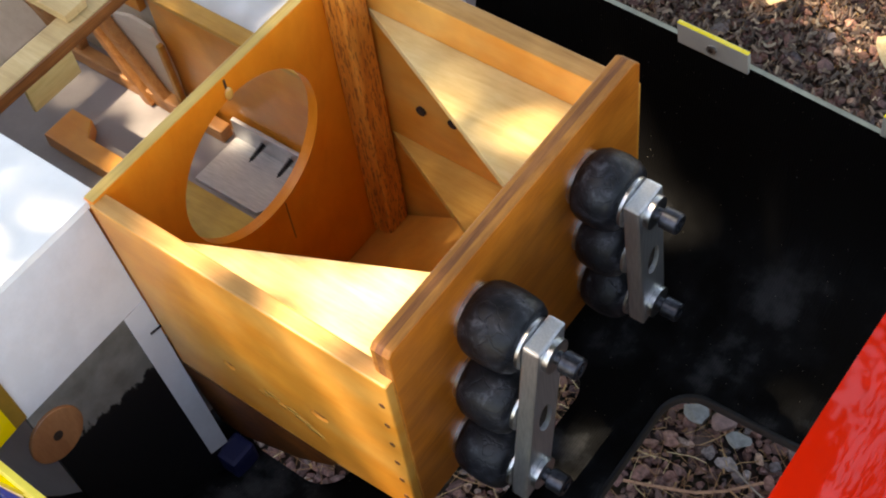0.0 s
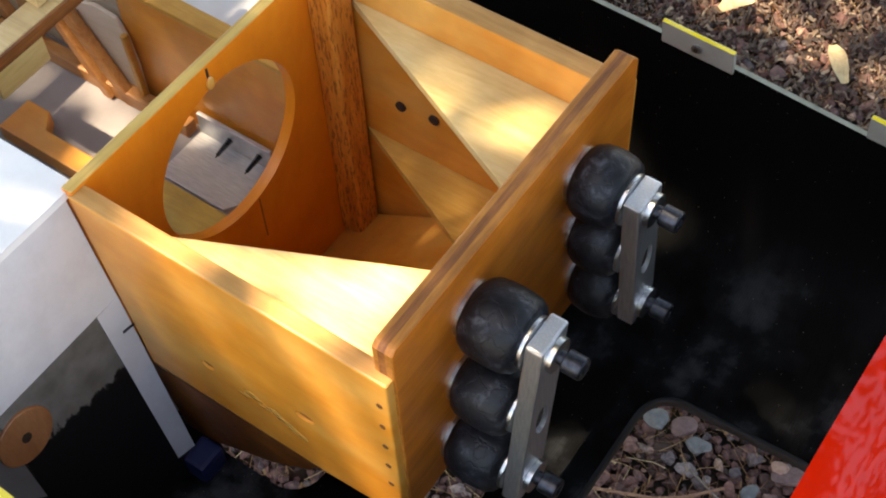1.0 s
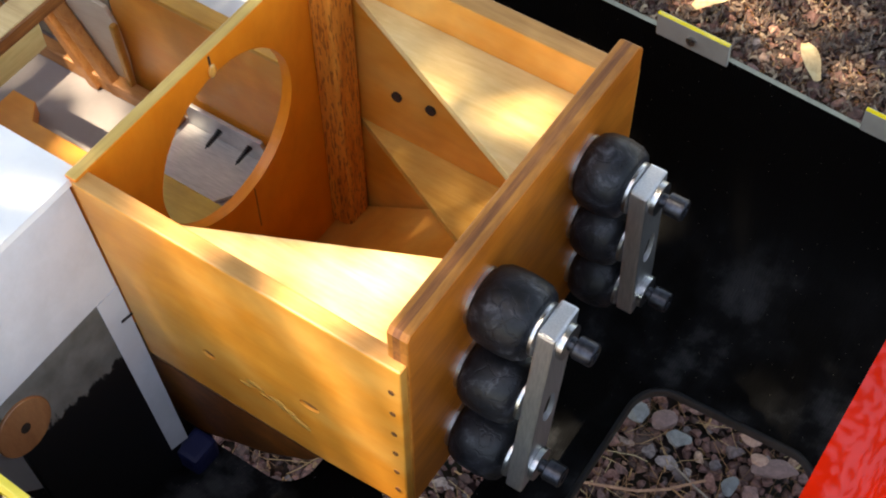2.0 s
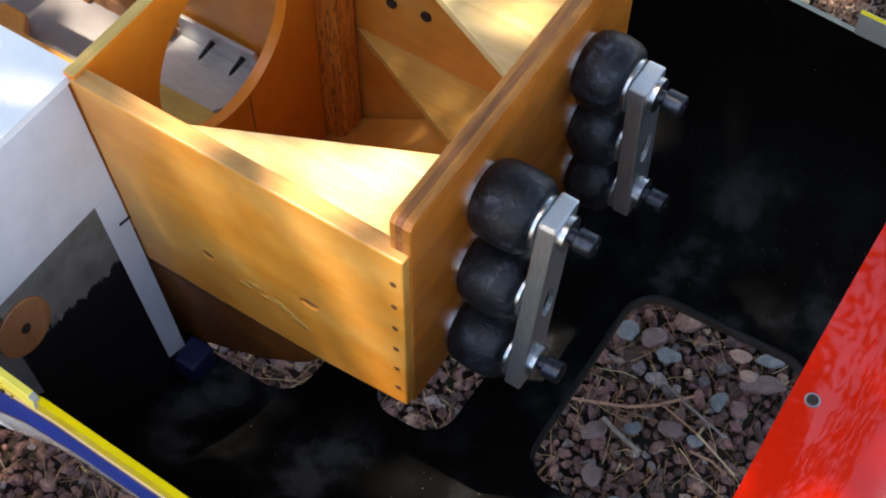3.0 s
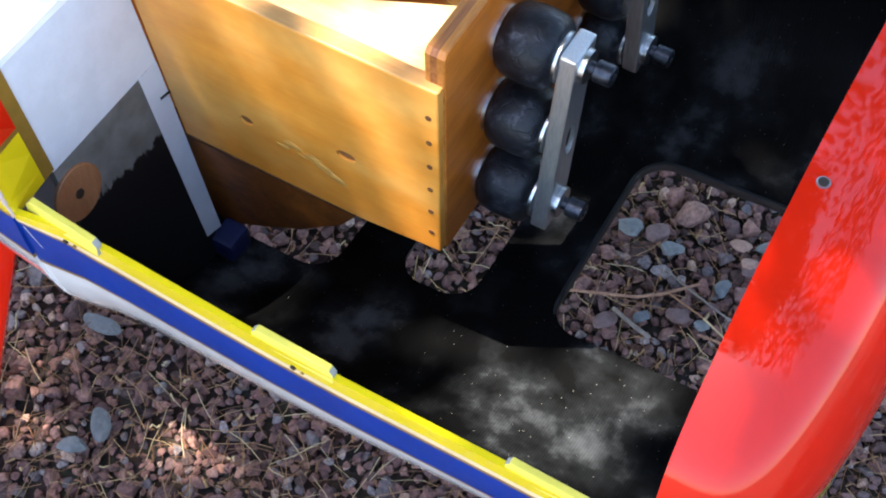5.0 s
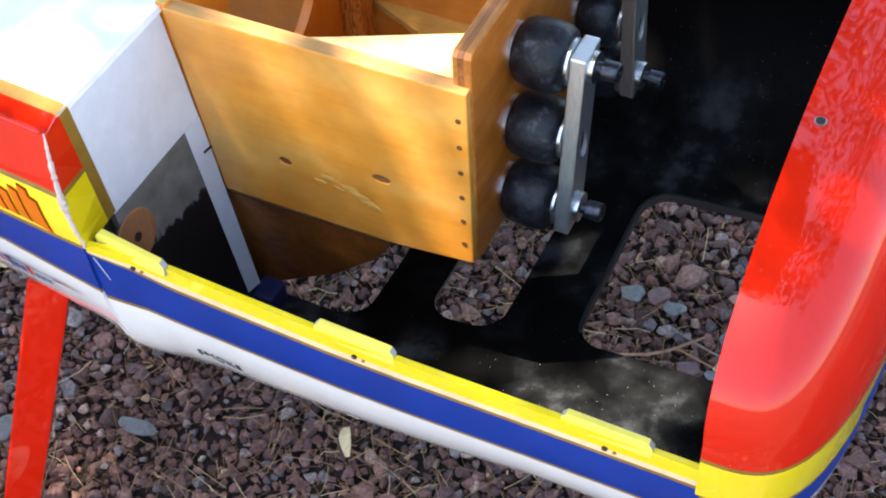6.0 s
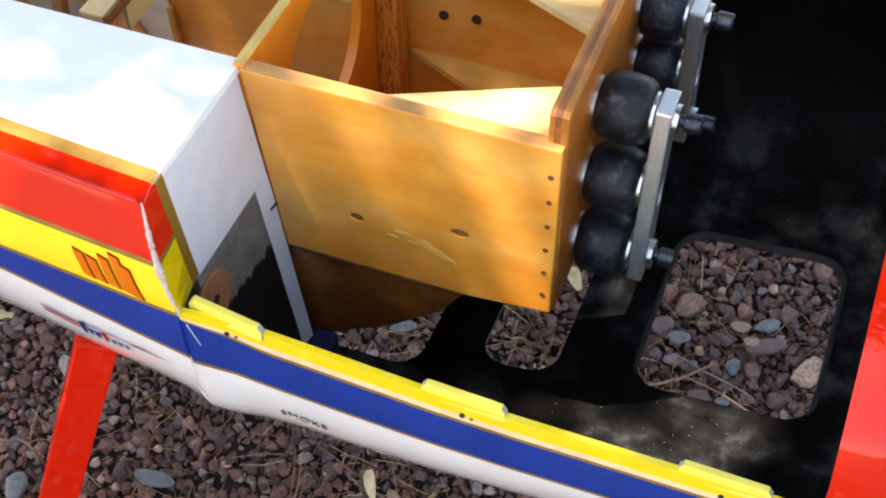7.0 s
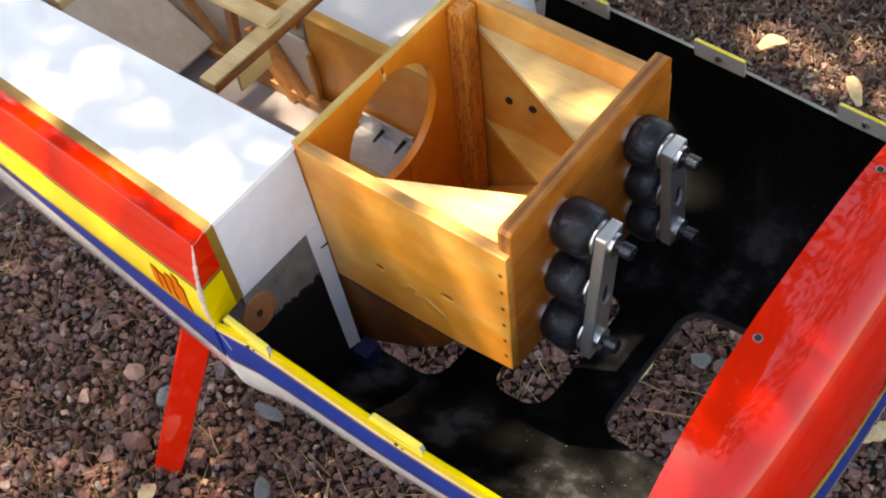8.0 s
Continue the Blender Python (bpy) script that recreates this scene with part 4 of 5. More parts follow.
# ---- lettering and marks on the near side ----
def on_side(x, z, proud=0.0):
    a, d = smooth_between(x, HALF), smooth_between(x, DEPTH)
    if x > -1.69:
        k, floor_z = squeeze(x)
        q = min(1.0, max(0.0, (RIM_Z - (floor_z + (z - floor_z) / k)) / d))
        n = smooth_between(x, ROUND)
        w = smooth_between(x, NEAR_HALF) * (1 - q**n) ** (1 / n)
    elif z > RIM_Z:
        f = min(1.0, max(0.0, (-z - 0.03) / 0.52))
        w = (2.10 + 0.18 * (1 - (1 - f) ** 1.6)) * half_width(x)
    else:
        n = smooth_between(x, ROUND)
        w = a * (1 - min(1.0, (RIM_Z - z) / d) ** n) ** (1 / n)
    return V(x, CENTRE_Y - w - proud, z)


def lettering(body, x, z, height, slope, material, parent, name, label):
    c = bpy.data.curves.new("letters", "FONT")
    c.body, c.size = body, height * 1.38
    c.extrude, c.offset = 0.003, -0.0026
    tmp = new("letters", c)
    bpy.context.view_layer.update()
    me = bpy.data.meshes.new_from_object(tmp.evaluated_get(bpy.context.evaluated_depsgraph_get()))
    bpy.data.objects.remove(tmp)
    bpy.data.curves.remove(c)
    bm = bmesh.new()
    bm.from_mesh(me)
    bpy.data.meshes.remove(me)
    for v in bm.verts:
        u, h, e = v.co
        v.co = on_side(x + u, z + h + slope * u, 0.004 + e)
    return part(name, bm, material, parent, label)


def side_mark(points, material, parent, name, label="", n=6, proud=0.005):
    """A thin decal: four corners (x, z) in order, laid on the side."""
    bm = bmesh.new()
    (a, b_, c, d) = [Vector(p) for p in points]
    rows = []
    for i in range(n + 1):
        l0, l1 = a.lerp(d, i / n), b_.lerp(c, i / n)
        rows.append([bm.verts.new(on_side(*l0.lerp(l1, j / n), proud)) for j in range(n + 1)])
    for r0, r1 in zip(rows, rows[1:]):
        for j in range(n):
            bm.faces.new((r0[j], r0[j + 1], r1[j + 1], r1[j]))
    bmesh.ops.solidify(bm, geom=bm.faces[:], thickness=0.003 * D)
    return part(name, bm, material, parent, label)


INK = paint("black_print", (0.01, 0.01, 0.012), 0.02, 0.4, 0.1)
lettering("SMOKE", -1.25, -1.515, 0.066, -0.09, INK, lower_cowl, "lettering", "small black printed word SMOKE")
SCARLET = paint("dark_orange_outline", (0.45, 0.03, 0.005), 0.02)
for k, (x, top, low) in enumerate(((-2.312, -0.393, -0.545), (-2.229, -0.408, -0.548), (-2.155, -0.378, -0.552), (-2.087, -0.345, -0.56), (-2.018, -0.392, -0.572))):
    w, lean = 0.064, 0.075 * (top - low) / 0.18
    side_mark([(x - 0.006, top + 0.005), (x + w + 0.006, top - 0.009), (x + w + lean + 0.006, low - 0.02), (x + lean - 0.006, low - 0.006)], SCARLET, fuselage, "bar_outline", "dark edge of a decal bar", proud=0.003)
    side_mark([(x, top), (x + w, top - 0.014), (x + w + lean, low - 0.014), (x + lean, low)], ORANGE, fuselage, "orange_bar", "orange slanted bar of a decal", proud=0.009)
side_mark([(-2.72, -1.065), (-2.46, -1.120), (-2.46, -1.138), (-2.70, -1.085)], BLUE, fuselage, "decal_bar", "thin blue decal bar")
side_mark([(-2.71, -1.105), (-2.46, -1.162), (-2.46, -1.192), (-2.70, -1.135)], RED, fuselage, "decal_bar", "thin red decal bar")
side_mark([(-2.43, -1.090), (-2.06, -1.120), (-1.87, -1.142), (-2.43, -1.105)], BLUE, fuselage, "decal_bar", "thin blue decal line")
side_mark([(-2.10, -1.128), (-1.87, -1.142), (-1.87, -1.146), (-2.10, -1.142)], RED, fuselage, "decal_bar", "tapering red decal tail")
for x0, x1, m, z0, z1 in ((-2.455, -2.42, BLUE, -1.095, -1.225), (-2.405, -2.375, BLUE, -1.145, -1.215), (-2.362, -2.325, BLUE, -1.150, -1.220), (-2.305, -2.275, RED, -1.120, -1.230), (-2.25, -2.222, BLUE, -1.170, -1.220), (-2.205, -2.177, BLUE, -1.170, -1.218), (-2.155, -2.13, BLUE, -1.170, -1.215)):
    side_mark([(x0, z0), (x1, z0 - 0.005), (x1, z1 - 0.005), (x0, z1)], m, fuselage, "decal_bar", "small printed decal bar")
side_mark([(-1.66, -0.70), (-1.652, -0.70), (-1.60, -0.88), (-1.606, -0.88)], WHITE, lower_cowl, "torn_sliver", "thin white sliver across the blue stripe")


# ---- stand ----
stand = empty("display_stand", V(-3.0, CENTRE_Y, -5.18), "red painted wooden stand under the fuselage", "stand")
part("leg", bar((-2.93, -0.58, -2.2), (-3.9, -1.05, -5.28), 0.16, 0.29, 0.02), RED, stand, "slanted red painted leg")
part("leg", bar((-2.93, 2.60, -2.2), (-3.9, 3.07, -5.28), 0.16, 0.29, 0.02), RED, stand, "slanted red painted leg")
part("cradle", bar((-3.1, -0.4, -2.48), (-3.1, 2.42, -2.48), 0.2, 0.2, 0.02), RED, stand)


# ---- bracket seen through the round hole ----
bracket = empty("metal_bracket", V(-2.6, 1.45, -1.89), "bright aluminium angle bracket with dark wood screws", "bracket")
part("plate", prism([(-2.95, 1.261, -1.915), (-2.39, 1.261, -1.915), (-2.287, 1.413, -1.915), (-2.287, 1.684, -1.915), (-2.95, 1.684, -1.915)], (0, 0, 0.032), 0.006), SATIN, bracket, "bright bottom plate with a cut corner")
part("flange", prism([(-2.95, 1.684, -1.915), (-2.287, 1.684, -1.915), (-2.287, 1.684, -1.79), (-2.325, 1.684, -1.70), (-2.95, 1.684, -1.70)], (0, 0.032, 0), 0.006), SATIN, bracket, "bright upright flange")
for x in (-2.67, -2.42):
    screw = rod((x, 1.715, -1.79), (x, 1.53, -1.815), 0.011, 0.005, seg=10)
    for k in range(9):
        f = k / 9
        join(screw, lathe((x, 1.684 - 0.145 * f, -1.794 - 0.02 * f), (0, -1, -0.16), [(-0.006, 0.009), (0.0, 0.024 - 0.010 * f), (0.004, 0.024 - 0.010 * f), (0.008, 0.008)], 12))
    part("wood_screw", screw, BOLT, bracket, "dark threaded wood screw")


# ---- gravel, needles ----
def joined(name, verts, faces, material, label, category, smooth=False):
    me = bpy.data.meshes.new(name)
    me.from_pydata(verts, [], faces)
    me.materials.append(material)
    if smooth:
        me.polygons.foreach_set("use_smooth", [True] * len(me.polygons))
    me.update()
    return tagged(new(name, me), label, category, kind="stuff")


def stones():
    rng = np.random.default_rng(7)
    shapes = []
    for k in range(16):
        b = bmesh.new()
        bmesh.ops.create_icosphere(b, subdivisions=2 if k < 9 else 1, radius=1)
        pts = np.array([v.co[:] for v in b.verts])
        for _ in range(12):
            nrm = rng.normal(size=3)
            nrm /= np.linalg.norm(nrm)
            dd = pts @ nrm
            pts -= np.outer(np.maximum(dd - rng.uniform(0.38, 0.70), 0) * 0.99, nrm)
        tri = [[v.index for v in f.verts] for f in b.faces]
        b.free()
        shapes.append((pts, np.array(tri)))
    verts, faces, count = [], [], 0
    near = (-0.80, 0.50, -0.45, 0.70)
    # a bed of stones side by side where the camera passes, loose ones on and round it
    step = 0.0105
    bed = [(near[0] + step * (i + 0.5 * (j % 2)), near[2] + step * 0.87 * j) for j in range(int((near[3] - near[2]) / step / 0.87)) for i in range(int((near[1] - near[0]) / step))]
    places = [(x + rng.normal(0, 0.0022), y + rng.normal(0, 0.0022), 0.0056) for x, y in bed]
    area = [(*near, 9000, 0.0038), (*near, 1900, 0.0075), (*near, 160, 0.0105), (-0.55, 0.50, 0.70, 1.30, 9000, 0.0048), (-0.55, 0.50, 0.70, 1.30, 3500, 0.0068), (-0.55, 0.50, 0.70, 1.30, 500, 0.0105), (-2.2, 1.8, -1.6, 2.4, 20000, 0.0085)]
    places += [(rng.uniform(x0, x1), rng.uniform(y0, y1), size) for x0, x1, y0, y1, n, size in area for _ in range(n)]
    for x, y, size in places:
        inside = near[0] < x < near[1] and near[2] < y < near[3]
        if size == 0.0085 and inside:
            continue
        p, t = shapes[rng.integers(9) if size > 0.005 and inside else rng.integers(9, 16)]
        s = size * rng.lognormal(0, 0.25)
        sc = s * np.array([rng.uniform(0.9, 1.45), rng.uniform(0.8, 1.1), rng.uniform(0.6, 0.95)])
        a, e = rng.uniform(0, 6.28), rng.normal(0, 0.4)
        rz = np.array([[math.cos(a), -math.sin(a), 0], [math.sin(a), math.cos(a), 0], [0, 0, 1]])
        rx = np.array([[1, 0, 0], [0, math.cos(e), -math.sin(e)], [0, math.sin(e), math.cos(e)]])
        q = (p * sc) @ rx.T @ rz.T
        z = 0.012 * noise.noise(Vector((x, y, 0)) * 2.5) + sc[2] * 0.35 + rng.uniform(0, 0.006)
        verts.append(q + (x, y, z))
        faces.append(t + count)
        count += len(p)
    joined("gravel", np.concatenate(verts).tolist(), np.concatenate(faces).tolist(), STONE, "purplish-brown and grey crushed stone gravel on soil", "gravel")


def chaff(name, seed, material, label, category, rows):
    """Thin slivers lying on the gravel; rows of count, area, length, half width, lift."""
    rng = np.random.default_rng(seed)
    verts, faces = [], []
    for total, (x0, x1, y0, y1), length, width, lift in rows:
        for _ in range(total):
            x, y = rng.uniform(x0, x1), rng.uniform(y0, y1)
            ln, a, w = rng.uniform(*length), rng.uniform(0, 6.28), rng.uniform(*width)
            bend, z = rng.normal(0, 0.12), rng.uniform(0.002, 0.014) + lift
            nx, ny = -math.sin(a) * w, math.cos(a) * w
            o = len(verts)
            for k in range(4):
                f = k / 3 - 0.5
                b = a + bend * f
                px, py, pz = x + ln * f * math.cos(b), y + ln * f * math.sin(b), z + rng.normal(0, 0.002)
                verts += [(px + nx, py + ny, pz), (px - nx, py - ny, pz), (px, py, pz + 1.6 * w)]
            for k in range(3):
                i = o + 3 * k
                faces += [(i, i + 3, i + 5, i + 2), (i + 1, i + 2, i + 5, i + 4), (i, i + 1, i + 4, i + 3)]
    joined(name, verts, faces, material, label, category)


def needles():
    area = (-0.85, 0.6, -0.5, 1.25)
    chaff("pine_needles", 11, STRAW, "dry tan pine needles and straw scattered over gravel", "needles",
          ((15000, area, (0.015, 0.05), (0.00018, 0.0004), 0.003), (9000, area, (0.003, 0.009), (0.0005, 0.0013), 0.0)))
    # leaf litter lies thicker beyond the aeroplane
    chaff("leaf_litter", 12, LITTER, "dull brown crumbled leaf litter on gravel", "leaf litter",
          ((13000, (-0.5, 0.4, 0.62, 1.2), (0.005, 0.013), (0.0006, 0.0019), 0.006),))


def pods():
    """Dry bean pods and leaves lying on the stones: plan places of both ends, width."""
    rows = [((-0.44, 2.2), (-0.38, 2.9), 0.05, "dry_pod"), ((-1.63, 0.68), (-1.50, 0.44), 0.05, "dry_leaf"), ((-1.71, 7.5), (-1.52, 7.85), 0.11, "dry_leaf"),
            ((-0.55, 7.66), (-0.24, 7.3), 0.09, "dry_leaf"), ((-3.7, 8.0), (-3.2, 7.85), 0.1, "dry_leaf"), ((1.79, 3.05), (2.15, 3.8), 0.1, "dry_pod"),
            ((-3.6, -1.6), (-3.75, -1.35), 0.09, "dry_leaf"), ((0.5, 0.02), (0.7, 0.1), 0.06, "dry_leaf"), ((-0.74, 3.46), (-0.56, 3.26), 0.07, "dry_leaf"), ((-6.12, 0.94), (-5.45, 1.08), 0.075, "dry_pod")]
    for (x0, y0), (x1, y1), w, name in rows:
        bm = bmesh.new()
        a, b = Vector((x0, y0, 0)), Vector((x1, y1, 0))
        n = 36 if name == "dry_pod" else 8
        side = (b - a).normalized().cross(Vector((0, 0, 1)))
        rings = []
        for k in range(n + 1):
            f = k / n
            wide = w * (math.sin(math.pi * min(max(f, 0.06), 0.94)) ** 0.5) * (1 + (0.12 * math.cos(f * 2 * math.pi * 7) if name == "dry_pod" else 0))
            c = a.lerp(b, f) + side * 0.15 * math.sin(math.pi * f) * (b - a).length * (0.7 if name == "dry_pod" else 0.3)
            h = 0.26 + 0.05 * math.sin(4 * f)
            high = wide * (0.55 if name == "dry_pod" else 0.12)
            rings.append([bm.verts.new(V(*(c + side * (wide * math.cos(t)))[:2], -5.2 + h + high * math.sin(t) + (0.35 * wide * math.cos(t) ** 2 if name == "dry_leaf" else 0))) for t in [math.pi * 2 * j / 10 for j in range(10)]])
        for r0, r1 in zip(rings, rings[1:]):
            for j in range(10):
                bm.faces.new((r0[j], r0[(j + 1) % 10], r1[(j + 1) % 10], r1[j]))
        bm.faces.new(rings[0])
        bm.faces.new(rings[-1][::-1])
        label = "dry tan bean pod lying on gravel" if name == "dry_pod" else "curled tan dry leaf lying on gravel"
        tagged(part(name, bm, POD, None, label, smooth=True), category="pod" if name == "dry_pod" else "leaf")


def grey_stones():
    """The larger pale grey and pink stones that stand out of the gravel: plan place, half length, half width, turn."""
    rng = np.random.default_rng(21)
    rows = ((1.22, 3.52, 0.15, 0.10, 0.6, 0), (1.26, 3.26, 0.21, 0.10, 0.5, 3), (0.05, 3.12, 0.15, 0.10, 0.1, 0), (0.46, 3.08, 0.12, 0.10, 0.4, 0), (0.98, 3.40, 0.11, 0.07, 0.2, 1), (0.76, 1.70, 0.12, 0.075, 0.3, 0),
            (0.28, 3.15, 0.14, 0.10, 1.1, 3), (1.11, 3.26, 0.09, 0.07, 0.2, 1), (1.01, 2.92, 0.11, 0.07, 1.4, 2), (1.02, 2.51, 0.08, 0.06, 0.3, 0), (0.54, 2.34, 0.09, 0.06, 1.1, 2), (0.81, 2.50, 0.12, 0.10, 0.2, 3), (0.27, 2.15, 0.13, 0.09, 0.9, 3), (0.45, 1.82, 0.12, 0.08, 2.2, 3),
            (-2.79, -0.75, 0.16, 0.1, 2.4, 2), (-2.86, -1.0, 0.13, 0.09, 0.7, 2), (-4.43, -0.47, 0.15, 0.12, 1.9, 0), (-3.35, 0.01, 0.19, 0.09, 0.1, 2), (-4.95, -0.46, 0.14, 0.12, 0.4, 1), (-1.97, 2.29, 0.13, 0.07, 0.5, 0))
    for x, y, a, b, turn, tone in rows:
        bm = bmesh.new()
        bmesh.ops.create_icosphere(bm, subdivisions=3, radius=1)
        cuts = [Vector(rng.normal(size=3)).normalized() for _ in range(11)]
        for v in bm.verts:
            for c in cuts:
                over = v.co.dot(c) - 0.66
                if over > 0:
                    v.co -= c * over * 0.95
            v.co += v.co * 0.05 * noise.noise(v.co * 3)
        bmesh.ops.scale(bm, verts=bm.verts, vec=(a * D, b * D, 0.55 * b * D))
        bm.transform(Matrix.Translation(V(x, y, -5.03)) @ Matrix.Rotation(turn, 4, "Z"))
        label = ("flat blue-grey stone lying in gravel", "pinkish-tan stone lying in gravel", "slate-grey stone lying in gravel", "mauve-brown stone lying in gravel")[tone]
        tagged(part("stone", bm, (PALE_STONE, PINK_STONE, SLATE, MAUVE)[tone], None, label, smooth=True), category="stone", group="larger stones in the gravel")


def twigs():
    """Thin fallen twigs: plan points along each, and its thickness."""
    rows = ((((-0.11, 2.24), (0.15, 2.34), (0.42, 2.47), (0.61, 2.61), (0.83, 2.84)), 0.014, BARK_RED), (((0.3, 2.27), (0.5, 2.2), (0.69, 2.17)), 0.02, BARK_GREY), (((0.62, 2.64), (1.0, 2.55), (1.41, 2.4)), 0.009, STRAW), (((0.52, 2.84), (0.8, 2.74), (1.21, 2.65)), 0.01, BARK_GREY), (((1.02, 2.39), (1.2, 2.4), (1.35, 2.37)), 0.012, BARK_RED))
    for points, r, material in rows:
        bm = bmesh.new()
        for k, (p, q) in enumerate(zip(points, points[1:])):
            lift = -4.99 + 0.012 * math.sin(2.0 * k)
            join(bm, rod((*p, lift), (*q, -4.99 + 0.012 * math.sin(2.0 * k + 2.0)), r, r * 0.9, 8))
        tagged(part("twig", bm, material, None, "thin dry twig lying on gravel", smooth=True), category="twig")


PALE_STONE = wood("blue_grey_stone", (0.085, 0.088, 0.09), (0.13, 0.134, 0.138), (0.20, 0.204, 0.208), (90, 90, 90), 0.7, stain=0.4, coat=0.0, bumpy=0.5)
PINK_STONE = wood("pinkish_stone", (0.22, 0.11, 0.085), (0.30, 0.17, 0.13), (0.42, 0.26, 0.19), (90, 90, 90), 0.7, stain=0.4, coat=0.0, bumpy=0.5)
MAUVE = wood("mauve_stone", (0.075, 0.043, 0.042), (0.125, 0.071, 0.068), (0.185, 0.108, 0.10), (90, 90, 90), 0.75, stain=0.4, coat=0.0, bumpy=0.5)
SLATE = wood("slate_stone", (0.06, 0.065, 0.07), (0.095, 0.10, 0.11), (0.14, 0.145, 0.155), (90, 90, 90), 0.7, stain=0.4, coat=0.0, bumpy=0.5)
BARK_RED = wood("reddish_twig", (0.14, 0.06, 0.035), (0.23, 0.11, 0.065), (0.33, 0.18, 0.11), (60, 60, 60), 0.7, coat=0.0)
BARK_GREY = wood("greyish_twig", (0.09, 0.07, 0.06), (0.15, 0.115, 0.095), (0.22, 0.175, 0.15), (60, 60, 60), 0.7, coat=0.0)
stones()
needles()
pods()
grey_stones()
twigs()


# ---- the tree whose crown dapples the light ----
# sunny gaps in the crown: where the light lands (plan x, y, z) and how wide
LIT = [(-1.2, 0.2, -0.25, 0.15), (-0.84, 0.33, -0.25, 0.15), (-0.38, 0.5, -0.25, 0.2), (-0.42, 0.18, -0.25, 0.17), (-0.95, 1.78, -0.25, 0.14), (-0.42, 1.68, -0.25, 0.16),
       (0.5, -0.36, -2.3, 0.32), (0.66, -0.1, -2.3, 0.28), (0.95, 0.05, -2.3, 0.25), (1.02, 0.32, -2.3, 0.2), (1.3, 0.36, -2.3, 0.2), (-0.05, 0.0, -2.3, 0.2),
       (0.32, 0.05, -2.3, 0.22), (0.78, -0.52, -2.25, 0.26), (-1.21, -0.47, -2.4, 0.16), (-1.0, -0.28, -2.4, 0.15), (1.25, -0.4, -2.2, 0.2),
       (0.2, 0.55, 0.1, 0.07), (-4.25, 1.52, -1.9, 0.1), (-4.0, 1.56, -1.9, 0.1), (-3.85, 1.57, -1.9, 0.1), (-3.68, 1.57, -1.9, 0.1), (-3.5, 1.56, -1.9, 0.1), (-3.58, 1.25, -1.9, 0.1), (-3.42, 1.26, -1.9, 0.1), (-3.3, 1.1, -1.78, 0.15), (-2.55, 1.45, -1.88, 0.05),
       (-2.28, -0.3, -5.1, 0.2), (-2.1, -0.58, -5.1, 0.16), (-1.66, 7.8, -5.1, 0.34), (-1.1, 7.9, -5.1, 0.2), (-0.7, 7.6, -5.1, 0.24), (-0.65, 8.3, -5.1, 0.26), (0.05, 7.6, -5.1, 0.22), (0.6, 3.4, -5.1, 0.26), (0.94, 3.42, -5.1, 0.26), (-0.66, 3.4, -5.1, 0.16), (-4.4, -1.6, -5.1, 0.15), (-2.02, -1.02, -0.02, 0.06)]
lit_rng = random.Random(8)
LIT += [(-2.3 - 3.0 * lit_rng.random(), -0.95 + 1.1 * lit_rng.random(), 0.0, lit_rng.uniform(-0.01, 0.09)) for _ in range(48)]
LIT += [(-6.0 + 7.5 * lit_rng.random(), -2.2 + 1.2 * lit_rng.random(), -5.1, lit_rng.uniform(0.0, 0.08)) for _ in range(12)]
LIT += [(-4.0 + 7.0 * lit_rng.random(), 3.6 + 8.0 * lit_rng.random(), -5.1, lit_rng.uniform(0.02, 0.14)) for _ in range(44)]
LIT += [(-2.0 - 2.5 * lit_rng.random(), -1.1, -0.1, lit_rng.uniform(0.08, 0.2)) for _ in range(5)]


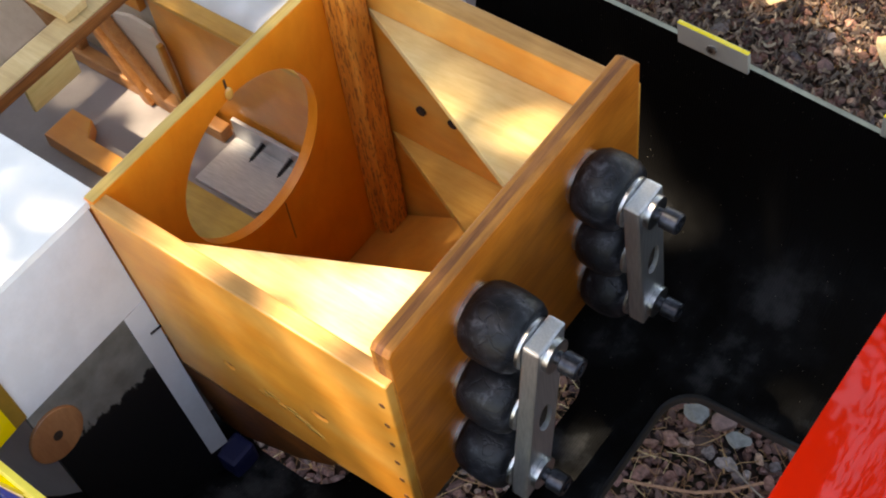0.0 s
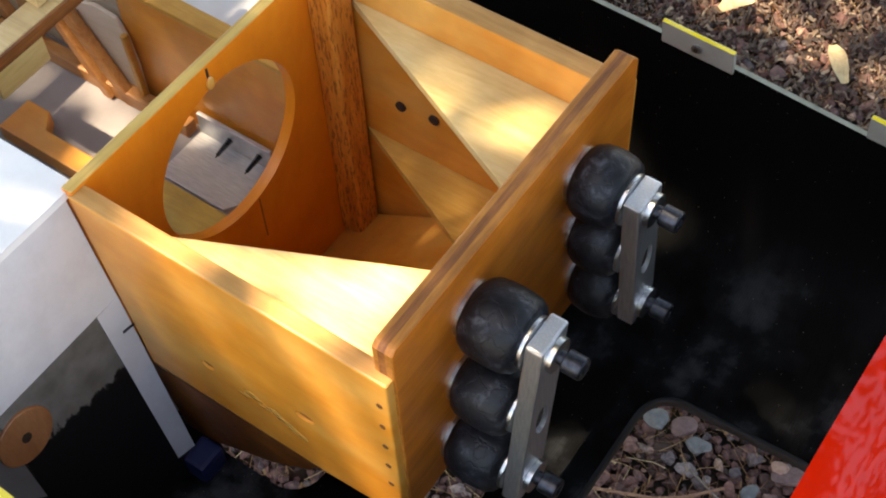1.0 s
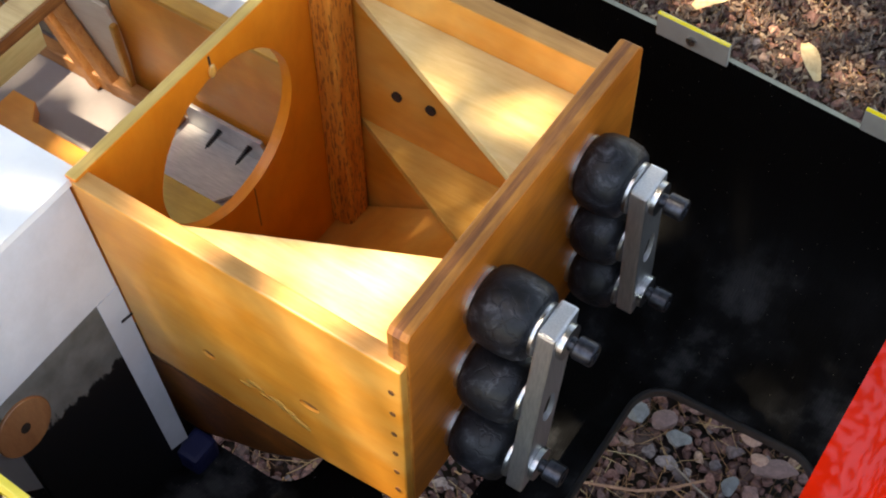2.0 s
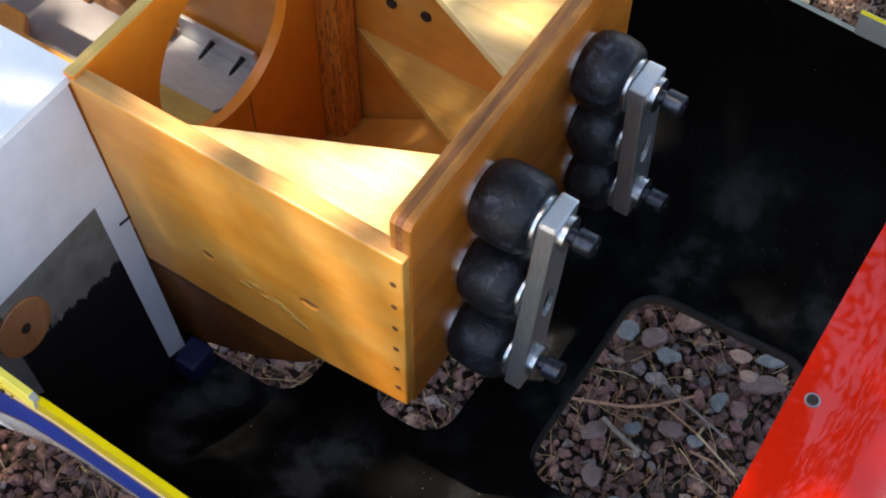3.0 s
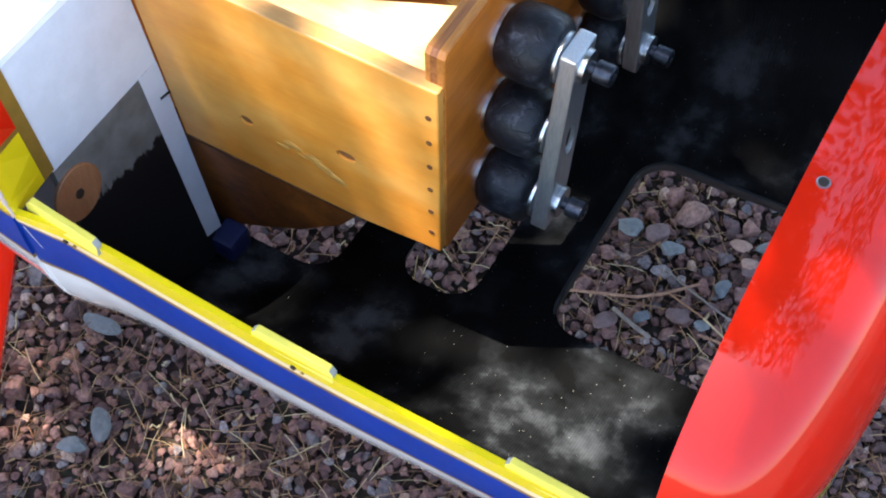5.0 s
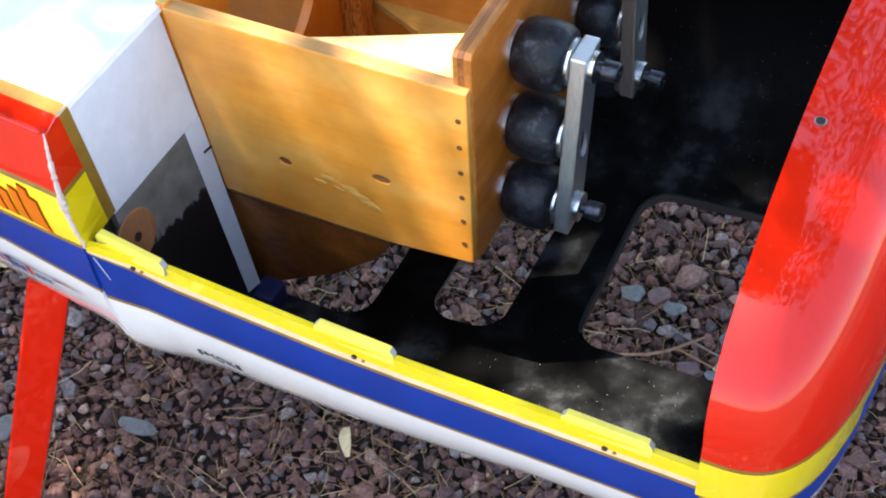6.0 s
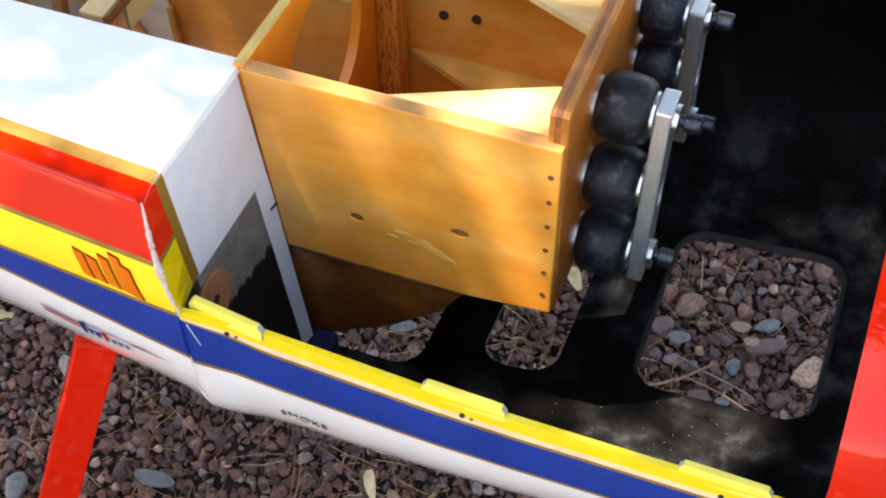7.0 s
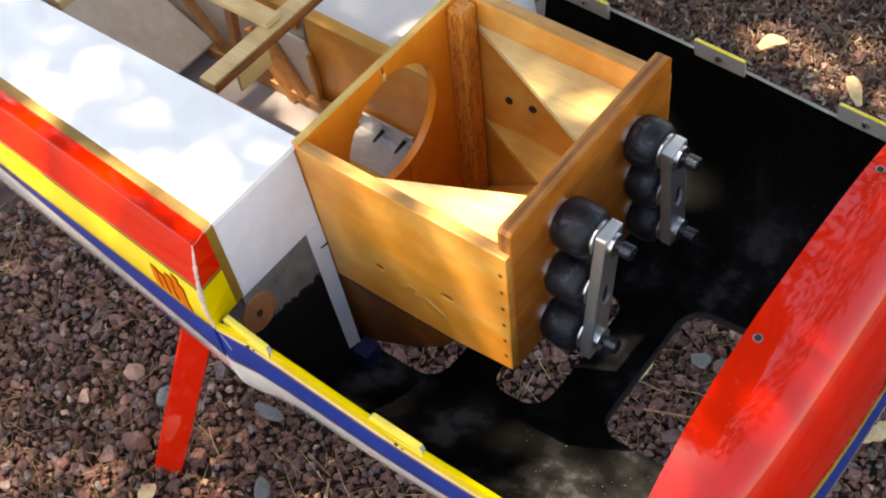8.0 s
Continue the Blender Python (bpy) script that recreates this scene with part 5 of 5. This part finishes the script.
def tree():
    rng = np.random.default_rng(5)
    thing = empty("shade_tree", Vector((-2.6, 2.4, 0)), "leafy green tree casting dappled shade over the gravel", "tree")
    bm = rod((-26, 24, -4.4), (-25, 23, 20), 1.3, 0.8, 18)
    for a, b, r in (((-25, 23, 12), (-8, 4, 29), 0.5), ((-25, 23, 15), (-14, -2, 30), 0.4), ((-25, 23, 18), (-26, 10, 32), 0.4), ((-8, 4, 29), (6, -4, 31), 0.25), ((-25, 23, 17), (0, 20, 30), 0.4)):
        join(bm, rod(a, b, r, r * 0.5, 12))
    part("trunk", bm, BARK, thing, "rough brown trunk with limbs", smooth=True)
    verts, faces = [], []
    for n, (x0, x1, y0, y1), size in ((61000, (-2.6, 0.6, -0.9, 1.5), 0.026), (26000, (-6.0, 2.4, -0.9, 7.0), 0.06)):
        for _ in range(n):
            x, y, z = rng.uniform(x0, x1), rng.uniform(y0, y1), rng.uniform(2.6, 4.2)
            if y < -0.76 + 0.12 * noise.noise(Vector((x * 2.0, z, 0.5))):
                continue
            # a dense bough with a ragged round outline over the aeroplane, thin twigs beyond it
            across = abs(x + 1.12) / 1.5
            reach = across ** 3 + (max(0.0, y - 0.1) / 1.4) ** 3 + 0.5 * noise.noise(Vector((x, y, z)) * 1.6)
            if (size < 0.05) == (reach > 0.95):
                continue
            if size > 0.05 and noise.noise(Vector((x, y, z * 0.6)) * 0.8) < -0.25:
                continue
            gap = False
            for gx, gy, gz, gr in LIT:
                k = (z - gz * D - BASE) / SUN_TO.z
                sx, sy = (x - SUN_TO.x * k) / D - gx, (y - SUN_TO.y * k) / D - gy
                if sx * sx + sy * sy < (gr * rng.uniform(0.85, 1.15) + 0.06) ** 2:
                    gap = True
                    break
            if gap:
                continue
            s = size * rng.uniform(0.7, 1.35)
            m = Euler(rng.uniform(-0.9, 0.9, 2).tolist() + [rng.uniform(0, 6.28)]).to_matrix()
            o = len(verts)
            for px, py, pz in ((-1, 0, 0), (-0.2, -0.42, 0.1), (-0.2, 0.42, 0.1), (0.5, -0.3, 0.05), (0.5, 0.3, 0.05), (1.1, 0, -0.1)):
                q = m @ Vector((px * s, py * s, pz * s))
                verts.append((q.x + x, q.y + y, q.z + z))
            faces += [(o, o + 1, o + 2), (o + 1, o + 3, o + 4, o + 2), (o + 3, o + 5, o + 4)]
    me = bpy.data.meshes.new("crown")
    me.from_pydata([(v[0] + 2.6, v[1] - 2.4, v[2]) for v in verts], [], faces)
    me.materials.append(LEAF)
    crown = new("crown", me)
    crown.parent = thing
    crown["kind"] = "stuff"


tree()
